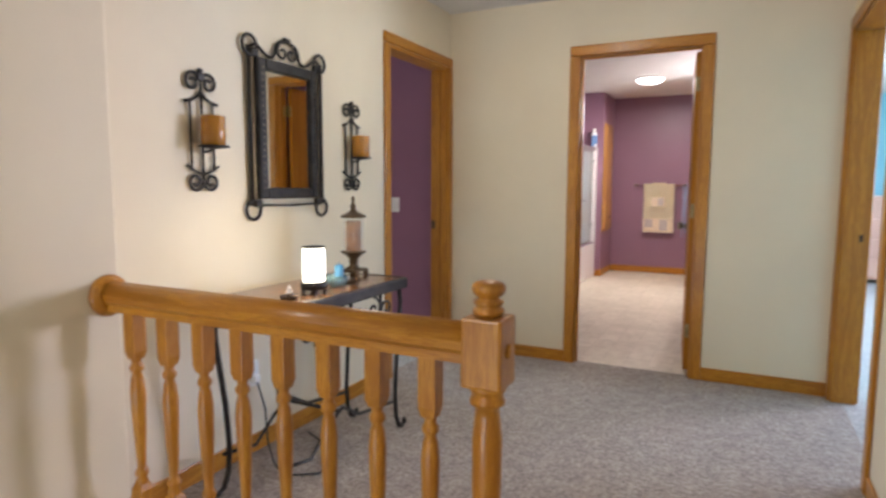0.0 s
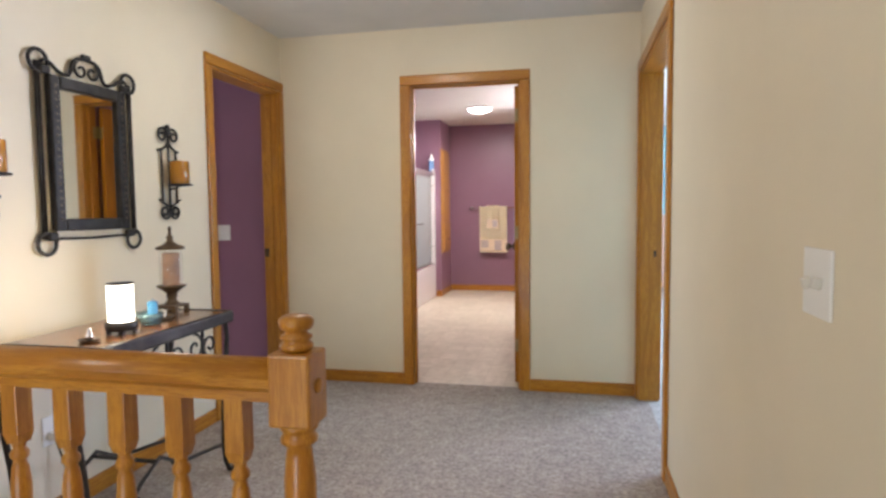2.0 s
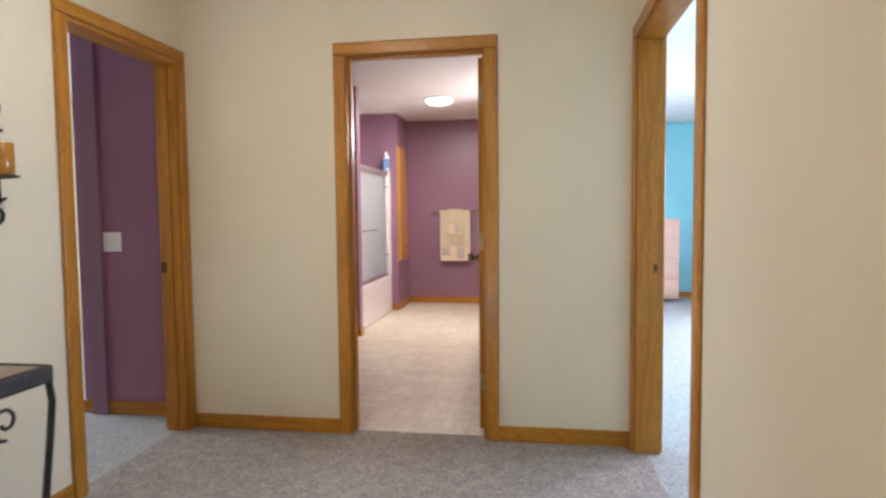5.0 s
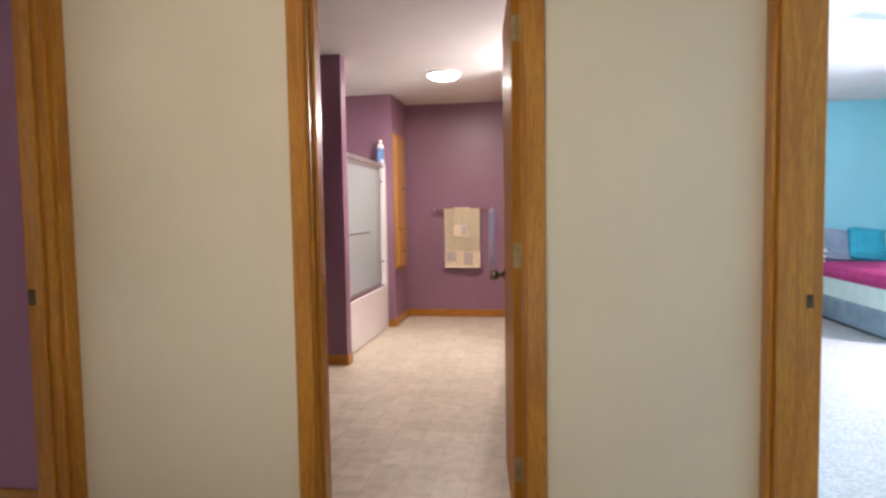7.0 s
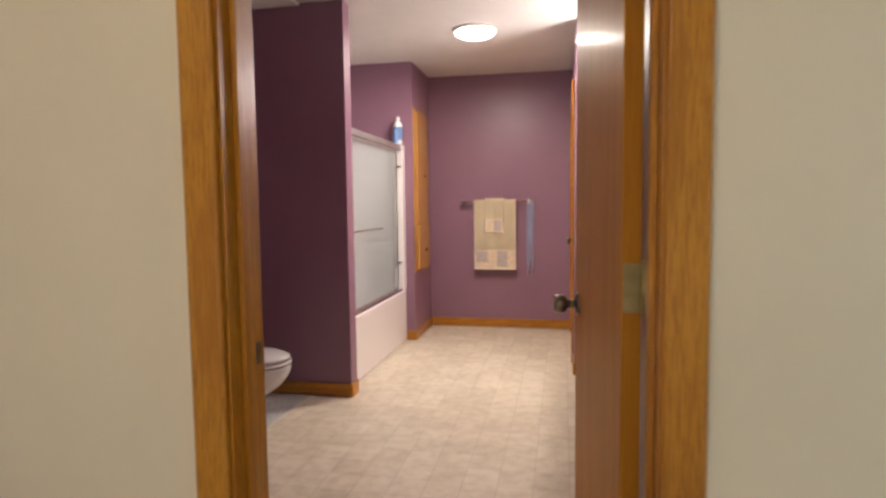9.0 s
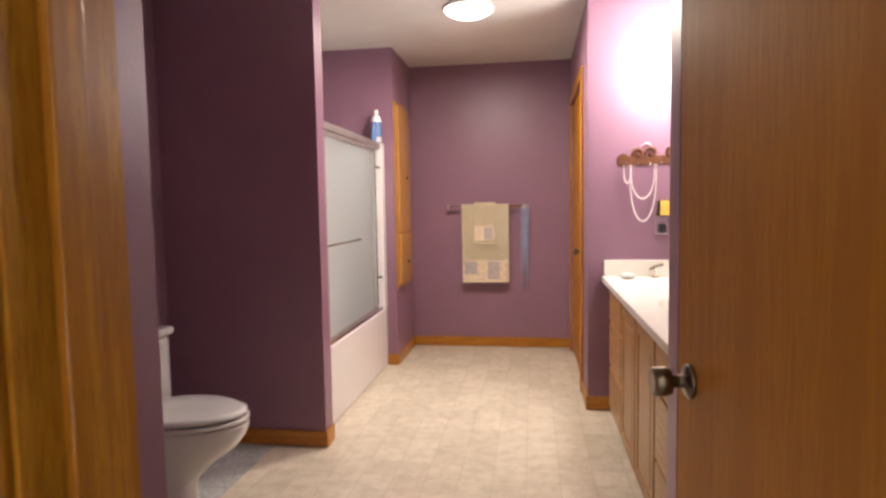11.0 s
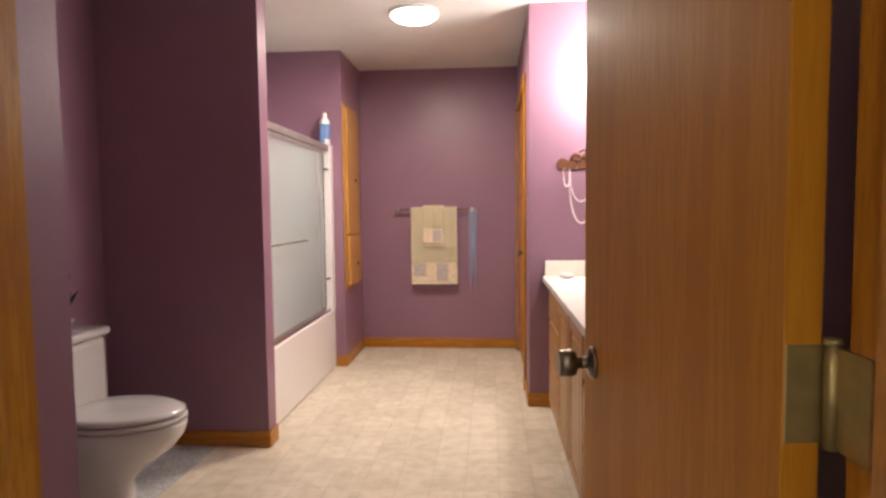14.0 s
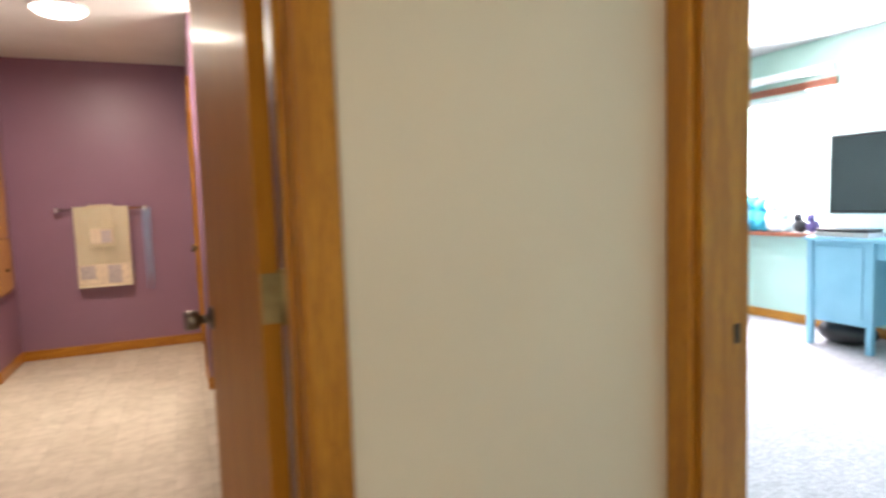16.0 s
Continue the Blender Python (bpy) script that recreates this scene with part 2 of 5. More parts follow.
PINKPAINT = mottled("salmon_furniture_paint", (0.60, 0.36, 0.27), (0.68, 0.43, 0.33), 4.0, 0.5)
# Toggles darker than their plate: shadow tinted into the plastic's colour.
TOGGLE_SHADE = plain("shade_tinted_toggle_plastic", (0.70, 0.66, 0.58), 0.4)
SKYGLOW = plain("bright_overcast_sky", (0.86, 0.95, 1.0), 1.0, emission=5.0)
BOTTLE = plain("white_bottle_plastic", (0.75, 0.75, 0.78), 0.3)
ALU = mottled("brushed_aluminium", (0.50, 0.48, 0.48), (0.60, 0.58, 0.58), 14.0, 0.38, 160.0, 0.05, 0.0005, 0.9)
REDWOOD = wood("red_brown_stained_wood", 1, (0.16, 0.05, 0.025), (0.24, 0.085, 0.045), (0.32, 0.12, 0.065))
NAVY = plain("navy_label", (0.10, 0.20, 0.42), 0.4)
YELLOW = plain("yellow_plastic", (0.72, 0.48, 0.10), 0.35)


# ---- mesh helpers ----
def box(bm, x0, x1, y0, y1, z0, z1, bevel=0.0):
    r = bmesh.ops.create_cube(bm, size=1, matrix=Matrix.Translation(((x0 + x1) / 2, (y0 + y1) / 2, (z0 + z1) / 2)) @ Matrix.Diagonal((x1 - x0, y1 - y0, z1 - z0, 1)))
    if bevel:
        edges = list({e for v in r["verts"] for e in v.link_edges})
        bmesh.ops.bevel(bm, geom=edges, offset=bevel, segments=2, profile=0.5, affect="EDGES")
    return bm


def boxes(*specs):
    bm = bmesh.new()
    for s in specs:
        box(bm, *s)
    return bm


def lathe(profile, segments=20, centre=(0, 0), bm=None, squash=(1, 1)):
    """Turned shape round the z axis from (radius, z) pairs."""
    bm = bm or bmesh.new()
    rings = []
    for r, z in profile:
        rings.append([bm.verts.new((centre[0] + max(r, 1e-4) * squash[0] * math.cos(2 * math.pi * k / segments), centre[1] + max(r, 1e-4) * squash[1] * math.sin(2 * math.pi * k / segments), z)) for k in range(segments)])
    for a, b in zip(rings, rings[1:]):
        for k in range(segments):
            f = bm.faces.new((a[k], a[(k + 1) % segments], b[(k + 1) % segments], b[k]))
            f.smooth = True
    bm.faces.new(rings[0][::-1])
    bm.faces.new(rings[-1])
    return bm


def tube(bm, points, radius, sides=8):
    """A rod swept along points."""
    pts = [Vector(p) for p in points]
    rings = []
    ref = Vector((0.31, 0.87, 0.39)).normalized()
    for k, p in enumerate(pts):
        d = (pts[min(k + 1, len(pts) - 1)] - pts[max(k - 1, 0)]).normalized()
        u = d.cross(ref)
        if u.length < 0.05:
            u = d.cross(Vector((1, 0, 0)))
        u.normalize()
        v = d.cross(u)
        rings.append([bm.verts.new(p + radius * (math.cos(2 * math.pi * s / sides) * u + math.sin(2 * math.pi * s / sides) * v)) for s in range(sides)])
    for a, b in zip(rings, rings[1:]):
        for s in range(sides):
            bm.faces.new((a[s], a[(s + 1) % sides], b[(s + 1) % sides], b[s])).smooth = True
    bm.faces.new(rings[0][::-1])
    bm.faces.new(rings[-1])
    return bm


def spiral(cy, cz, r0, r1, a0, a1, x, n=18):
    """Points of a scroll in the plane x = const, angles in degrees."""
    return [(x, cy + (r0 + (r1 - r0) * k / n) * math.cos(radians(a0 + (a1 - a0) * k / n)), cz + (r0 + (r1 - r0) * k / n) * math.sin(radians(a0 + (a1 - a0) * k / n))) for k in range(n + 1)]


def mesh_object(name, bm, mat):
    bmesh.ops.recalc_face_normals(bm, faces=bm.faces)
    me = bpy.data.meshes.new(name)
    bm.to_mesh(me)
    bm.free()
    me.materials.append(mat)
    return new(name, me)


def part(name, bm, mat, parent, label=""):
    ob = mesh_object(name, bm, mat)
    ob.parent = parent
    return tagged(ob, label)


def thing(name, at, label, category, group="", turn=0.0):
    e = new(name)
    e.matrix_world = pose(*at, 0, 0, turn)
    e.empty_display_size = 0.1
    return tagged(e, label, category, group)


def structure(name, bm, mat, label, category):
    return tagged(mesh_object(name, bm, mat), label, category, kind="structure")


# ---- plan ----
XL, XR, YB, YBB, TOP = -0.19, 2.235, 6.385, 6.50, 2.42
HALL0 = -1.6
B0, B1, BH = 0.750, 1.487, 2.042
LD0, LD1 = 5.535, 6.322
RD0, RD1 = 5.20, 6.318
PX, PY0, PY1 = 0.03, 8.945, 9.055
TUBX, ENDX, TUBE_END, FARY, CLX, VANY = -0.03, 0.045, 10.56, 11.24, 1.42, 9.66
BL, VANR = -0.83, 2.04

# floors and ceilings
structure("floor_hall", boxes((1.25, XR + 0.06, HALL0, 3.44, -0.25, 0), (0.16, XR + 0.06, 3.44, YB + 0.06, -0.25, 0), (XL - 0.06, 0.16, 3.5, YB + 0.06, -0.25, 0)), CARPET, "grey-beige cut-pile carpet of the landing", "floor")
structure("floor_bathroom", boxes((BL - 0.1, VANR + 0.1, YB + 0.06, FARY + 0.1, -0.25, -0.004)), VINYL, "beige vinyl floor with a small square pattern", "floor")
structure("floor_bedroom", boxes((XR + 0.06, 6.5, 3.6, 13.0, -0.25, -0.002)), BEDCARPET, "pale bedroom carpet washed out by daylight", "floor")
structure("floor_left_room", boxes((-4.0, XL - 0.06, 3.5, 9.0, -0.25, -0.002)), BEDCARPET, "pale carpet of the side room", "floor")
structure("floor_stairwell", boxes((-0.1, 1.45, HALL0, 3.6, -2.75, -2.6)), CARPET, "carpet at the foot of the stairwell", "floor")
structure("ceiling_hall", boxes((XL - 0.06, XR + 0.06, HALL0, YB + 0.06, TOP, TOP + 0.1)), CEIL, "white textured ceiling", "ceiling")
structure("ceiling_bathroom", boxes((BL - 0.1, VANR + 0.1, YB + 0.06, FARY + 0.1, TOP + 0.024, TOP + 0.1)), CEIL, "white bathroom ceiling", "ceiling")
structure("ceiling_bedroom", boxes((XR + 0.06, 6.5, 3.6, 13.0, TOP + 0.008, TOP + 0.1)), CEIL, "white bedroom ceiling", "ceiling")
structure("ceiling_left_room", boxes((-4.0, XL - 0.06, 3.5, 9.0, TOP + 0.008, TOP + 0.1)), CEIL, "white ceiling of the side room", "ceiling")


def two_sided(name, front, back, mat_front, mat_back, label):
    structure(name, front, mat_front, label, "wall")
    structure(name + "_back", back, mat_back, "other side of the wall", "wall")


# hall walls: each leaf half as thick as the wall, so that either side has its own paint
J = 0.018
two_sided("wall_bath_door",
          boxes((XL - 0.115, B0 - J, YB, YB + 0.058, 0, TOP), (B1 + J, XR + 0.115, YB, YB + 0.058, 0, TOP), (B0 - J, B1 + J, YB, YB + 0.058, BH + J, TOP)),
          boxes((XL - 0.115, B0 - J, YB + 0.058, YBB, 0, TOP + 0.03), (B1 + J, XR + 0.058, YB + 0.058, YBB, 0, TOP + 0.03), (B0 - J, B1 + J, YB + 0.058, YBB, BH + J, TOP + 0.03)), CREAM, MAUVE, "cream painted wall with the bathroom doorway")
two_sided("wall_left",
          boxes((XL - 0.058, XL, 3.5, LD0, 0, TOP), (XL - 0.058, XL, LD0, LD1, BH, TOP), (XL - 0.058, XL, LD1, YB, 0, TOP)),
          boxes((XL - 0.115, XL - 0.058, 3.5, LD0, 0, TOP), (XL - 0.115, XL - 0.058, LD0, LD1, BH, TOP), (XL - 0.115, XL - 0.058, LD1, YB, 0, TOP)), CREAM, PLUM, "cream painted wall with sconces and a mirror")
two_sided("wall_right",
          boxes((XR, XR + 0.058, HALL0, RD0, 0, TOP), (XR, XR + 0.058, RD0, RD1, BH, TOP), (XR, XR + 0.058, RD1, YB, 0, TOP)),
          boxes((XR + 0.058, XR + 0.115, HALL0, RD0, 0, TOP), (XR + 0.058, XR + 0.115, RD0, RD1, BH, TOP), (XR + 0.058, XR + 0.115, RD1, 13.0, 0, TOP)), CREAM, MINT, "cream painted wall with a double light switch")
structure("wall_stairwell", boxes((XL - 0.115, 0.125, HALL0, 3.53, -2.6, TOP, 0.012)), CREAM, "cream painted wall of the stairwell, in shade", "wall")
structure("wall_stairwell_end", boxes((-0.3, XR + 0.115, HALL0 - 0.12, HALL0, -2.6, TOP)), CREAM, "plain wall behind the landing", "wall")
structure("wall_stairwell_under", boxes((0.185, 1.25, 3.44, 3.50, -2.6, -0.25), (1.25, 1.31, HALL0, 3.44, -2.6, -0.25)), CREAM, "cream stairwell wall below the landing", "wall")

# bathroom walls
structure("wall_bath_entry", boxes((0.50, 0.635, YBB, 6.715, 0, TOP + 0.03)), MAUVE, "mauve wall end beside the doorway", "wall")
structure("wall_bath_left", boxes((BL - 0.1, BL, YBB, FARY, 0, TOP + 0.03)), MAUVE, "mauve wall behind the toilet", "wall")
structure("wall_bath_partition", boxes((BL, PX, PY0, PY1, 0, TOP + 0.03)), MAUVE, "mauve partition between toilet and bathtub", "wall")
structure("wall_bath_tub_end", boxes((BL, ENDX, TUBE_END, FARY, 0, TOP + 0.03)), MAUVE, "mauve wall block at the end of the bathtub", "wall")
structure("wall_bath_far", boxes((BL, VANR + 0.1, FARY, FARY + 0.1, 0, TOP + 0.03)), MAUVE, "mauve far wall with a towel bar", "wall")
structure("wall_bath_closet", boxes((CLX, CLX + 0.1, VANY, 10.03, 0, TOP + 0.03), (CLX + 0.1, VANR, VANY, VANY + 0.1, 0, TOP + 0.03)), MAUVE, "mauve closet wall beside the vanity", "wall")
structure("wall_bath_closet_head", boxes((CLX, CLX + 0.1, 10.03, 11.11, 2.04, TOP + 0.03)), MAUVE, "mauve wall above the closet door", "wall")
structure("wall_bath_closet_end", boxes((CLX, CLX + 0.1, 11.11, FARY, 0, TOP + 0.03)), MAUVE, "narrow mauve wall beside the closet door", "wall")
structure("wall_bath_right", boxes((VANR, VANR + 0.1, 7.64, VANY, 0, TOP + 0.03)), MAUVE, "mauve wall behind the vanity", "wall")
structure("wall_bath_vanity_end", boxes((1.47, VANR, 7.64, 7.75, 0, TOP + 0.03)), MAUVE, "mauve wall end beside the vanity", "wall")
structure("wall_bath_behind_door", boxes((1.535, 1.70, YBB, 7.64, 0, TOP + 0.03)), MAUVE, "mauve wall behind the open door", "wall")

# bedroom and side room walls
structure("wall_bedroom_far", boxes((XR + 0.115, 6.5, 12.0, 12.1, 0, TOP)), AQUA, "aqua painted bedroom wall", "wall")
W0, W1, WZ0, WZ1 = 8.78, 10.05, 0.81, 2.02
V0, V1 = 6.90, 7.60
structure("wall_bedroom_window", boxes((6.28, 6.4, 3.6, V0, 0, TOP), (6.28, 6.4, V1, W0, 0, TOP), (6.28, 6.4, V0, V1, 0, WZ0), (6.28, 6.4, V0, V1, WZ1, TOP), (6.28, 6.4, W1, 12.0, 0, TOP), (6.28, 6.4, W0, W1, 0, WZ0), (6.28, 6.4, W0, W1, WZ1, TOP)), MINT, "mint painted bedroom wall with a window", "wall")
structure("wall_bedroom_near", boxes((XR + 0.115, 6.4, 3.6, 3.7, 0, TOP)), MINT, "plain mint wall", "wall")
structure("wall_side_room", boxes((-1.0, XL - 0.115, 6.53, 6.63, 0, TOP)), PLUM, "plum purple wall with a light switch", "wall")
structure("wall_side_room_outer", boxes((-4.0, -3.9, 3.5, 6.2, 0, TOP), (-4.0, -3.9, 7.8, 9.0, 0, TOP), (-4.0, -3.9, 6.2, 7.8, 0, 0.7), (-4.0, -3.9, 6.2, 7.8, 2.1, TOP), (-4.0, XL - 0.115, 3.4, 3.5, 0, TOP), (-4.0, -1.0, 8.9, 9.0, 0, TOP), (-1.0, -0.9, 6.63, 8.9, 0, TOP)), CREAM, "pale walls of the side room", "wall")
tagged(mesh_object("backdrop", boxes((6.75, 6.76, 6.2, 10.9, 0.2, 3.0)), SKYGLOW), "bright white daylight outside the bedroom window", "backdrop", kind="structure")
tagged(mesh_object("backdrop", boxes((-4.46, -4.45, 5.6, 8.6, 0.2, 3.0)), SKYGLOW), "bright daylight outside the side room", "backdrop", kind="structure")


# ---- oak trim ----
def baseboard(bm, x0, x1, y0, y1, h=0.082):
    """A board with a stepped top, on either of the walls' directions."""
    box(bm, x0, x1, y0, y1, 0, h, 0.004)
    return bm


def base(x0, x1, y0, y1):
    along = 0 if x1 - x0 > y1 - y0 else 1
    structure("baseboard", baseboard(bmesh.new(), x0, x1, y0, y1), OAK[along], "golden oak baseboard", "baseboard")


T = 0.012
base(XL, B0 - 0.067, YB - T, YB)
base(B1 + 0.067, XR, YB - T, YB)
base(XL, XL + T, 3.53, LD0 - 0.067)
base(XR - T, XR, HALL0, RD0 - 0.067)
base(-1.01, XL - 0.115, 6.53 - T, 6.53)
base(BL, PX + T, PY0 - T, PY0)
base(PX, PX + T, PY0, PY1)
base(TUBX + 0.004, ENDX + T, TUBE_END - T, TUBE_END)
base(ENDX, ENDX + T, TUBE_END, FARY)
base(ENDX + T, CLX - T, FARY - T, FARY)
base(CLX - T, CLX, VANY, 9.96)
base(CLX - T, 1.55, VANY - T, VANY)
base(6.28 - T, 6.28, 3.7, 12.0)
base(2.36, 6.28, 12.0 - T, 12.0)


def casing_x(parent, x, face, y0, y1, h, w=0.067, t=0.018):
    """Casing of an opening in a wall that runs along y; face is +1 or -1, the side it stands proud on."""
    a, b = (x, x + t) if face > 0 else (x - t, x)
    for s0, s1 in ((y0 - w, y0), (y1, y1 + w)):
        bm = boxes((a, b, s0, s1, 0, h, 0.007))
        part("side_casing", bm, OAK[2], parent)
    bm = boxes((a, b, y0 - w, y1 + w, h + 0.0015, h + w, 0.007))
    part("head_casing", bm, OAK[1], parent)


def casing_y(parent, y, face, x0, x1, h, w=0.067, t=0.018):
    a, b = (y, y + t) if face > 0 else (y - t, y)
    for s0, s1 in ((x0 - w, x0), (x1, x1 + w)):
        bm = boxes((s0, s1, a, b, 0, h, 0.007))
        part("side_casing", bm, OAK[2], parent)
    bm = boxes((x0 - w, x1 + w, a, b, h + 0.0015, h + w, 0.007))
    part("head_casing", bm, OAK[0], parent)


def knob(parent, at, sign):
    """Round door knob whose stem runs along x."""
    bm = lathe([(0.031, 0), (0.031, 0.004), (0.026, 0.009), (0.012, 0.012), (0.011, 0.034), (0.016, 0.038), (0.024, 0.044), (0.027, 0.056), (0.026, 0.064), (0.018, 0.067)], 20)
    bmesh.ops.transform(bm, matrix=pose(*at, 0, 90 * sign, 0), verts=bm.verts)
    return part("door_knob", bm, PEWTER, parent, "aged pewter door knob")


door1 = tagged(new("door_1"), "open flush oak-veneer bathroom door in a golden oak frame", "door", kind="structure")
part("jamb", boxes((B0 - J, B0 + 0.004, YB - 0.003, YBB + 0.004, 0, BH)), OAK[2], door1)
part("jamb", boxes((B1 - 0.004, B1 + J, YB - 0.003, YBB + 0.004, 0, BH)), OAK[2], door1)
part("head_jamb", boxes((B0 - J, B1 + J, YB - 0.003, YBB + 0.004, BH - 0.0005, BH + J)), OAK[0], door1)
part("door_stop", boxes((B0 + 0.004, B0 + 0.015, YB + 0.035, YB + 0.070, 0, BH - 0.001, 0.002)), OAK[2], door1)
part("door_stop", boxes((B1 - 0.015, B1 - 0.004, YB + 0.035, YB + 0.070, 0, BH - 0.001, 0.002)), OAK[2], door1)
part("head_stop", boxes((B0 + 0.015, B1 - 0.015, YB + 0.035, YB + 0.070, BH - 0.0115, BH - 0.0005, 0.002)), OAK[0], door1)
part("strike_plate", boxes((B0 + 0.004, B0 + 0.006, YB + 0.080, YBB - 0.008, 0.895, 0.940, 0.0008)), PEWTER, door1, "aged metal strike plate")
casing_y(door1, YB, -1, B0, B1, BH)
casing_y(door1, YBB, 1, B0 - 0.014, B1 + 0.006, BH, t=0.012)
# leaf, hinged on the bathroom side of the jamb and swung inwards
LEAF_TURN = 84.6
hinge = Matrix.Translation((B1 - 0.008, YBB + 0.022, 0)) @ Matrix.Rotation(radians(-LEAF_TURN), 4, "Z")
bm = boxes((-0.706, -0.010, -0.038, -0.003, 0.012, BH - 0.006, 0.0015))
bmesh.ops.transform(bm, matrix=hinge, verts=bm.verts)
leaf = part("door_leaf", bm, BIRCH, door1, "flush door leaf with brown wood veneer")
for side in (-1, 1):
    bm = lathe([(0.032, 0), (0.032, 0.004), (0.027, 0.009), (0.012, 0.012), (0.0115, 0.032), (0.0235, 0.036), (0.0265, 0.044), (0.0265, 0.066), (0.021, 0.069)], 20)
    bmesh.ops.transform(bm, matrix=hinge @ pose(-0.640, -0.0382 if side < 0 else -0.0028, 0.915, 90 if side < 0 else -90, 0, 0), verts=bm.verts)
    part("door_knob", bm, PEWTER, leaf, "aged pewter door knob")
for z in (0.27, 1.048, 1.84):
    bm = bmesh.new()
    tube(bm, [(B1 - 0.008, YBB + 0.022, z - 0.047), (B1 - 0.008, YBB + 0.022, z + 0.047)], 0.006, 10)
    tube(bm, [(B1 - 0.008, YBB + 0.022, z + 0.047), (B1 - 0.008, YBB + 0.022, z + 0.052)], 0.0075, 10)
    box(bm, B1 - 0.0065, B1 - 0.004, YBB - 0.030, YBB + 0.020, z - 0.045, z + 0.045, 0.0008)
    plate = boxes((-0.0115, -0.0095, -0.036, 0.002, z - 0.045, z + 0.045, 0.0008))
    bmesh.ops.transform(plate, matrix=hinge, verts=plate.verts)
    tmp = bpy.data.meshes.new("hinge_plate")
    plate.to_mesh(tmp)
    plate.free()
    bm.from_mesh(tmp)
    part("hinge", bm, BRASS, door1, "worn brass butt hinge")

door2 = tagged(new("door_2"), "open doorway to a purple side room in golden oak trim", "door", kind="structure")
part("jamb", boxes((XL - 0.119, XL + 0.003, LD0 - 0.001, LD0 + J, 0, BH)), OAK[2], door2)
part("jamb", boxes((XL - 0.119, XL + 0.003, LD1 - J, LD1 + 0.001, 0, BH)), OAK[2], door2)
part("head_jamb", boxes((XL - 0.119, XL + 0.003, LD0 + J, LD1 - J, BH - J, BH + 0.001)), OAK[1], door2)
part("door_stop", boxes((XL - 0.075, XL - 0.040, LD1 - J - 0.011, LD1 - J, 0, BH - J, 0.002)), OAK[2], door2)
part("strike_plate", boxes((XL - 0.115, XL - 0.080, LD1 - J - 0.002, LD1 - J, 0.89, 0.95, 0.0008)), BRONZE, door2)
casing_x(door2, XL, 1, LD0, LD1, BH, w=0.065)

door3 = tagged(new("door_3"), "open doorway to a bright bedroom in golden oak trim", "door", kind="structure")
part("jamb", boxes((XR - 0.003, XR + 0.119, RD0 - 0.001, RD0 + J, 0, BH)), OAK[2], door3)
part("jamb", boxes((XR - 0.003, XR + 0.119, RD1 - J, RD1 + 0.001, 0, BH)), OAK[2], door3)
part("head_jamb", boxes((XR - 0.003, XR + 0.119, RD0 + J, RD1 - J, BH - J, BH + 0.001)), OAK[1], door3)
part("strike_plate", boxes((XR + 0.078, XR + 0.096, RD1 - J - 0.002, RD1 - J + 0.0005, 0.905, 0.945, 0.0008)), BRONZE, door3, "dark metal strike plate")
casing_x(door3, XR, -1, RD0, RD1, BH, w=0.065)
casing_x(door3, XR + 0.115, 1, RD0, RD1, BH, w=0.065)

door4 = tagged(new("door_4"), "closed flush oak closet door in a golden oak casing", "door", kind="structure")
part("door_leaf", boxes((CLX + 0.012, CLX + 0.047, 10.035, 11.105, 0.012, 2.035, 0.002)), BIRCH, door4)
casing_x(door4, CLX, -1, 10.03, 11.11, 2.04)
knob(door4, (CLX + 0.012, 10.11, 0.92), -1)

def window(name, label, y0, y1):
    """A white-framed window in the bedroom's outer wall, with a stained head and sill and a rolled blind."""
    w = tagged(new(name), label, "window", kind="structure")
    part("window_sill", boxes((6.16, 6.30, y0 - 0.08, y1 + 0.06, WZ0 - 0.035, WZ0, 0.004)), REDWOOD, w)
    for a, b in ((y0, y0 + 0.05), (y1 - 0.05, y1)):
        part("stile", boxes((6.31, 6.36, a, b, WZ0, WZ1, 0.003)), WHITEPL, w)
    for a, b in ((WZ0, WZ0 + 0.05), (WZ1 - 0.05, WZ1)):
        part("window_rail", boxes((6.31, 6.36, y0 + 0.05, y1 - 0.05, a, b, 0.003)), WHITEPL, w)
    part("head_casing", boxes((6.262, 6.279, y0 - 0.06, y1 + 0.06, WZ1 + 0.01, WZ1 + 0.075, 0.004)), REDWOOD, w)
    part("pane", boxes((6.333, 6.337, y0 + 0.05, y1 - 0.05, WZ0 + 0.05, WZ1 - 0.05)), GLASS, w).visible_shadow = False
    part("blind", boxes((6.20, 6.26, y0 - 0.05, y1 + 0.05, WZ1 + 0.115, WZ1 + 0.185, 0.015)), WHITEPL, w)


window("window_1", "bedroom window blown out by daylight, with a rolled blind", W0, W1)
window("window_2", "narrower bedroom window beside the television", V0, V1)


# ---- landing: railing ----
RY = 3.49
railing = thing("stair_railing", (0, RY, 0), "golden oak railing with turned balusters at the stairwell", "railing")


def rail_profile(bm, x0, x1):
    prof = [(-0.020, 0.842), (-0.020, 0.862), (-0.031, 0.872), (-0.034, 0.890), (-0.030, 0.908), (-0.020, 0.921), (0, 0.927), (0.020, 0.921), (0.030, 0.908), (0.034, 0.890), (0.031, 0.872), (0.020, 0.862), (0.020, 0.842)]
    ends = [[bm.verts.new((x, y, z)) for y, z in prof] for x in (x0, x1)]
    n = len(prof)
    for k in range(n):
        bm.faces.new((ends[0][k], ends[0][(k + 1) % n], ends[1][(k + 1) % n], ends[1][k])).smooth = 2 < k < 10
    bm.faces.new(ends[0][::-1])
    bm.faces.new(ends[1])
    return bm


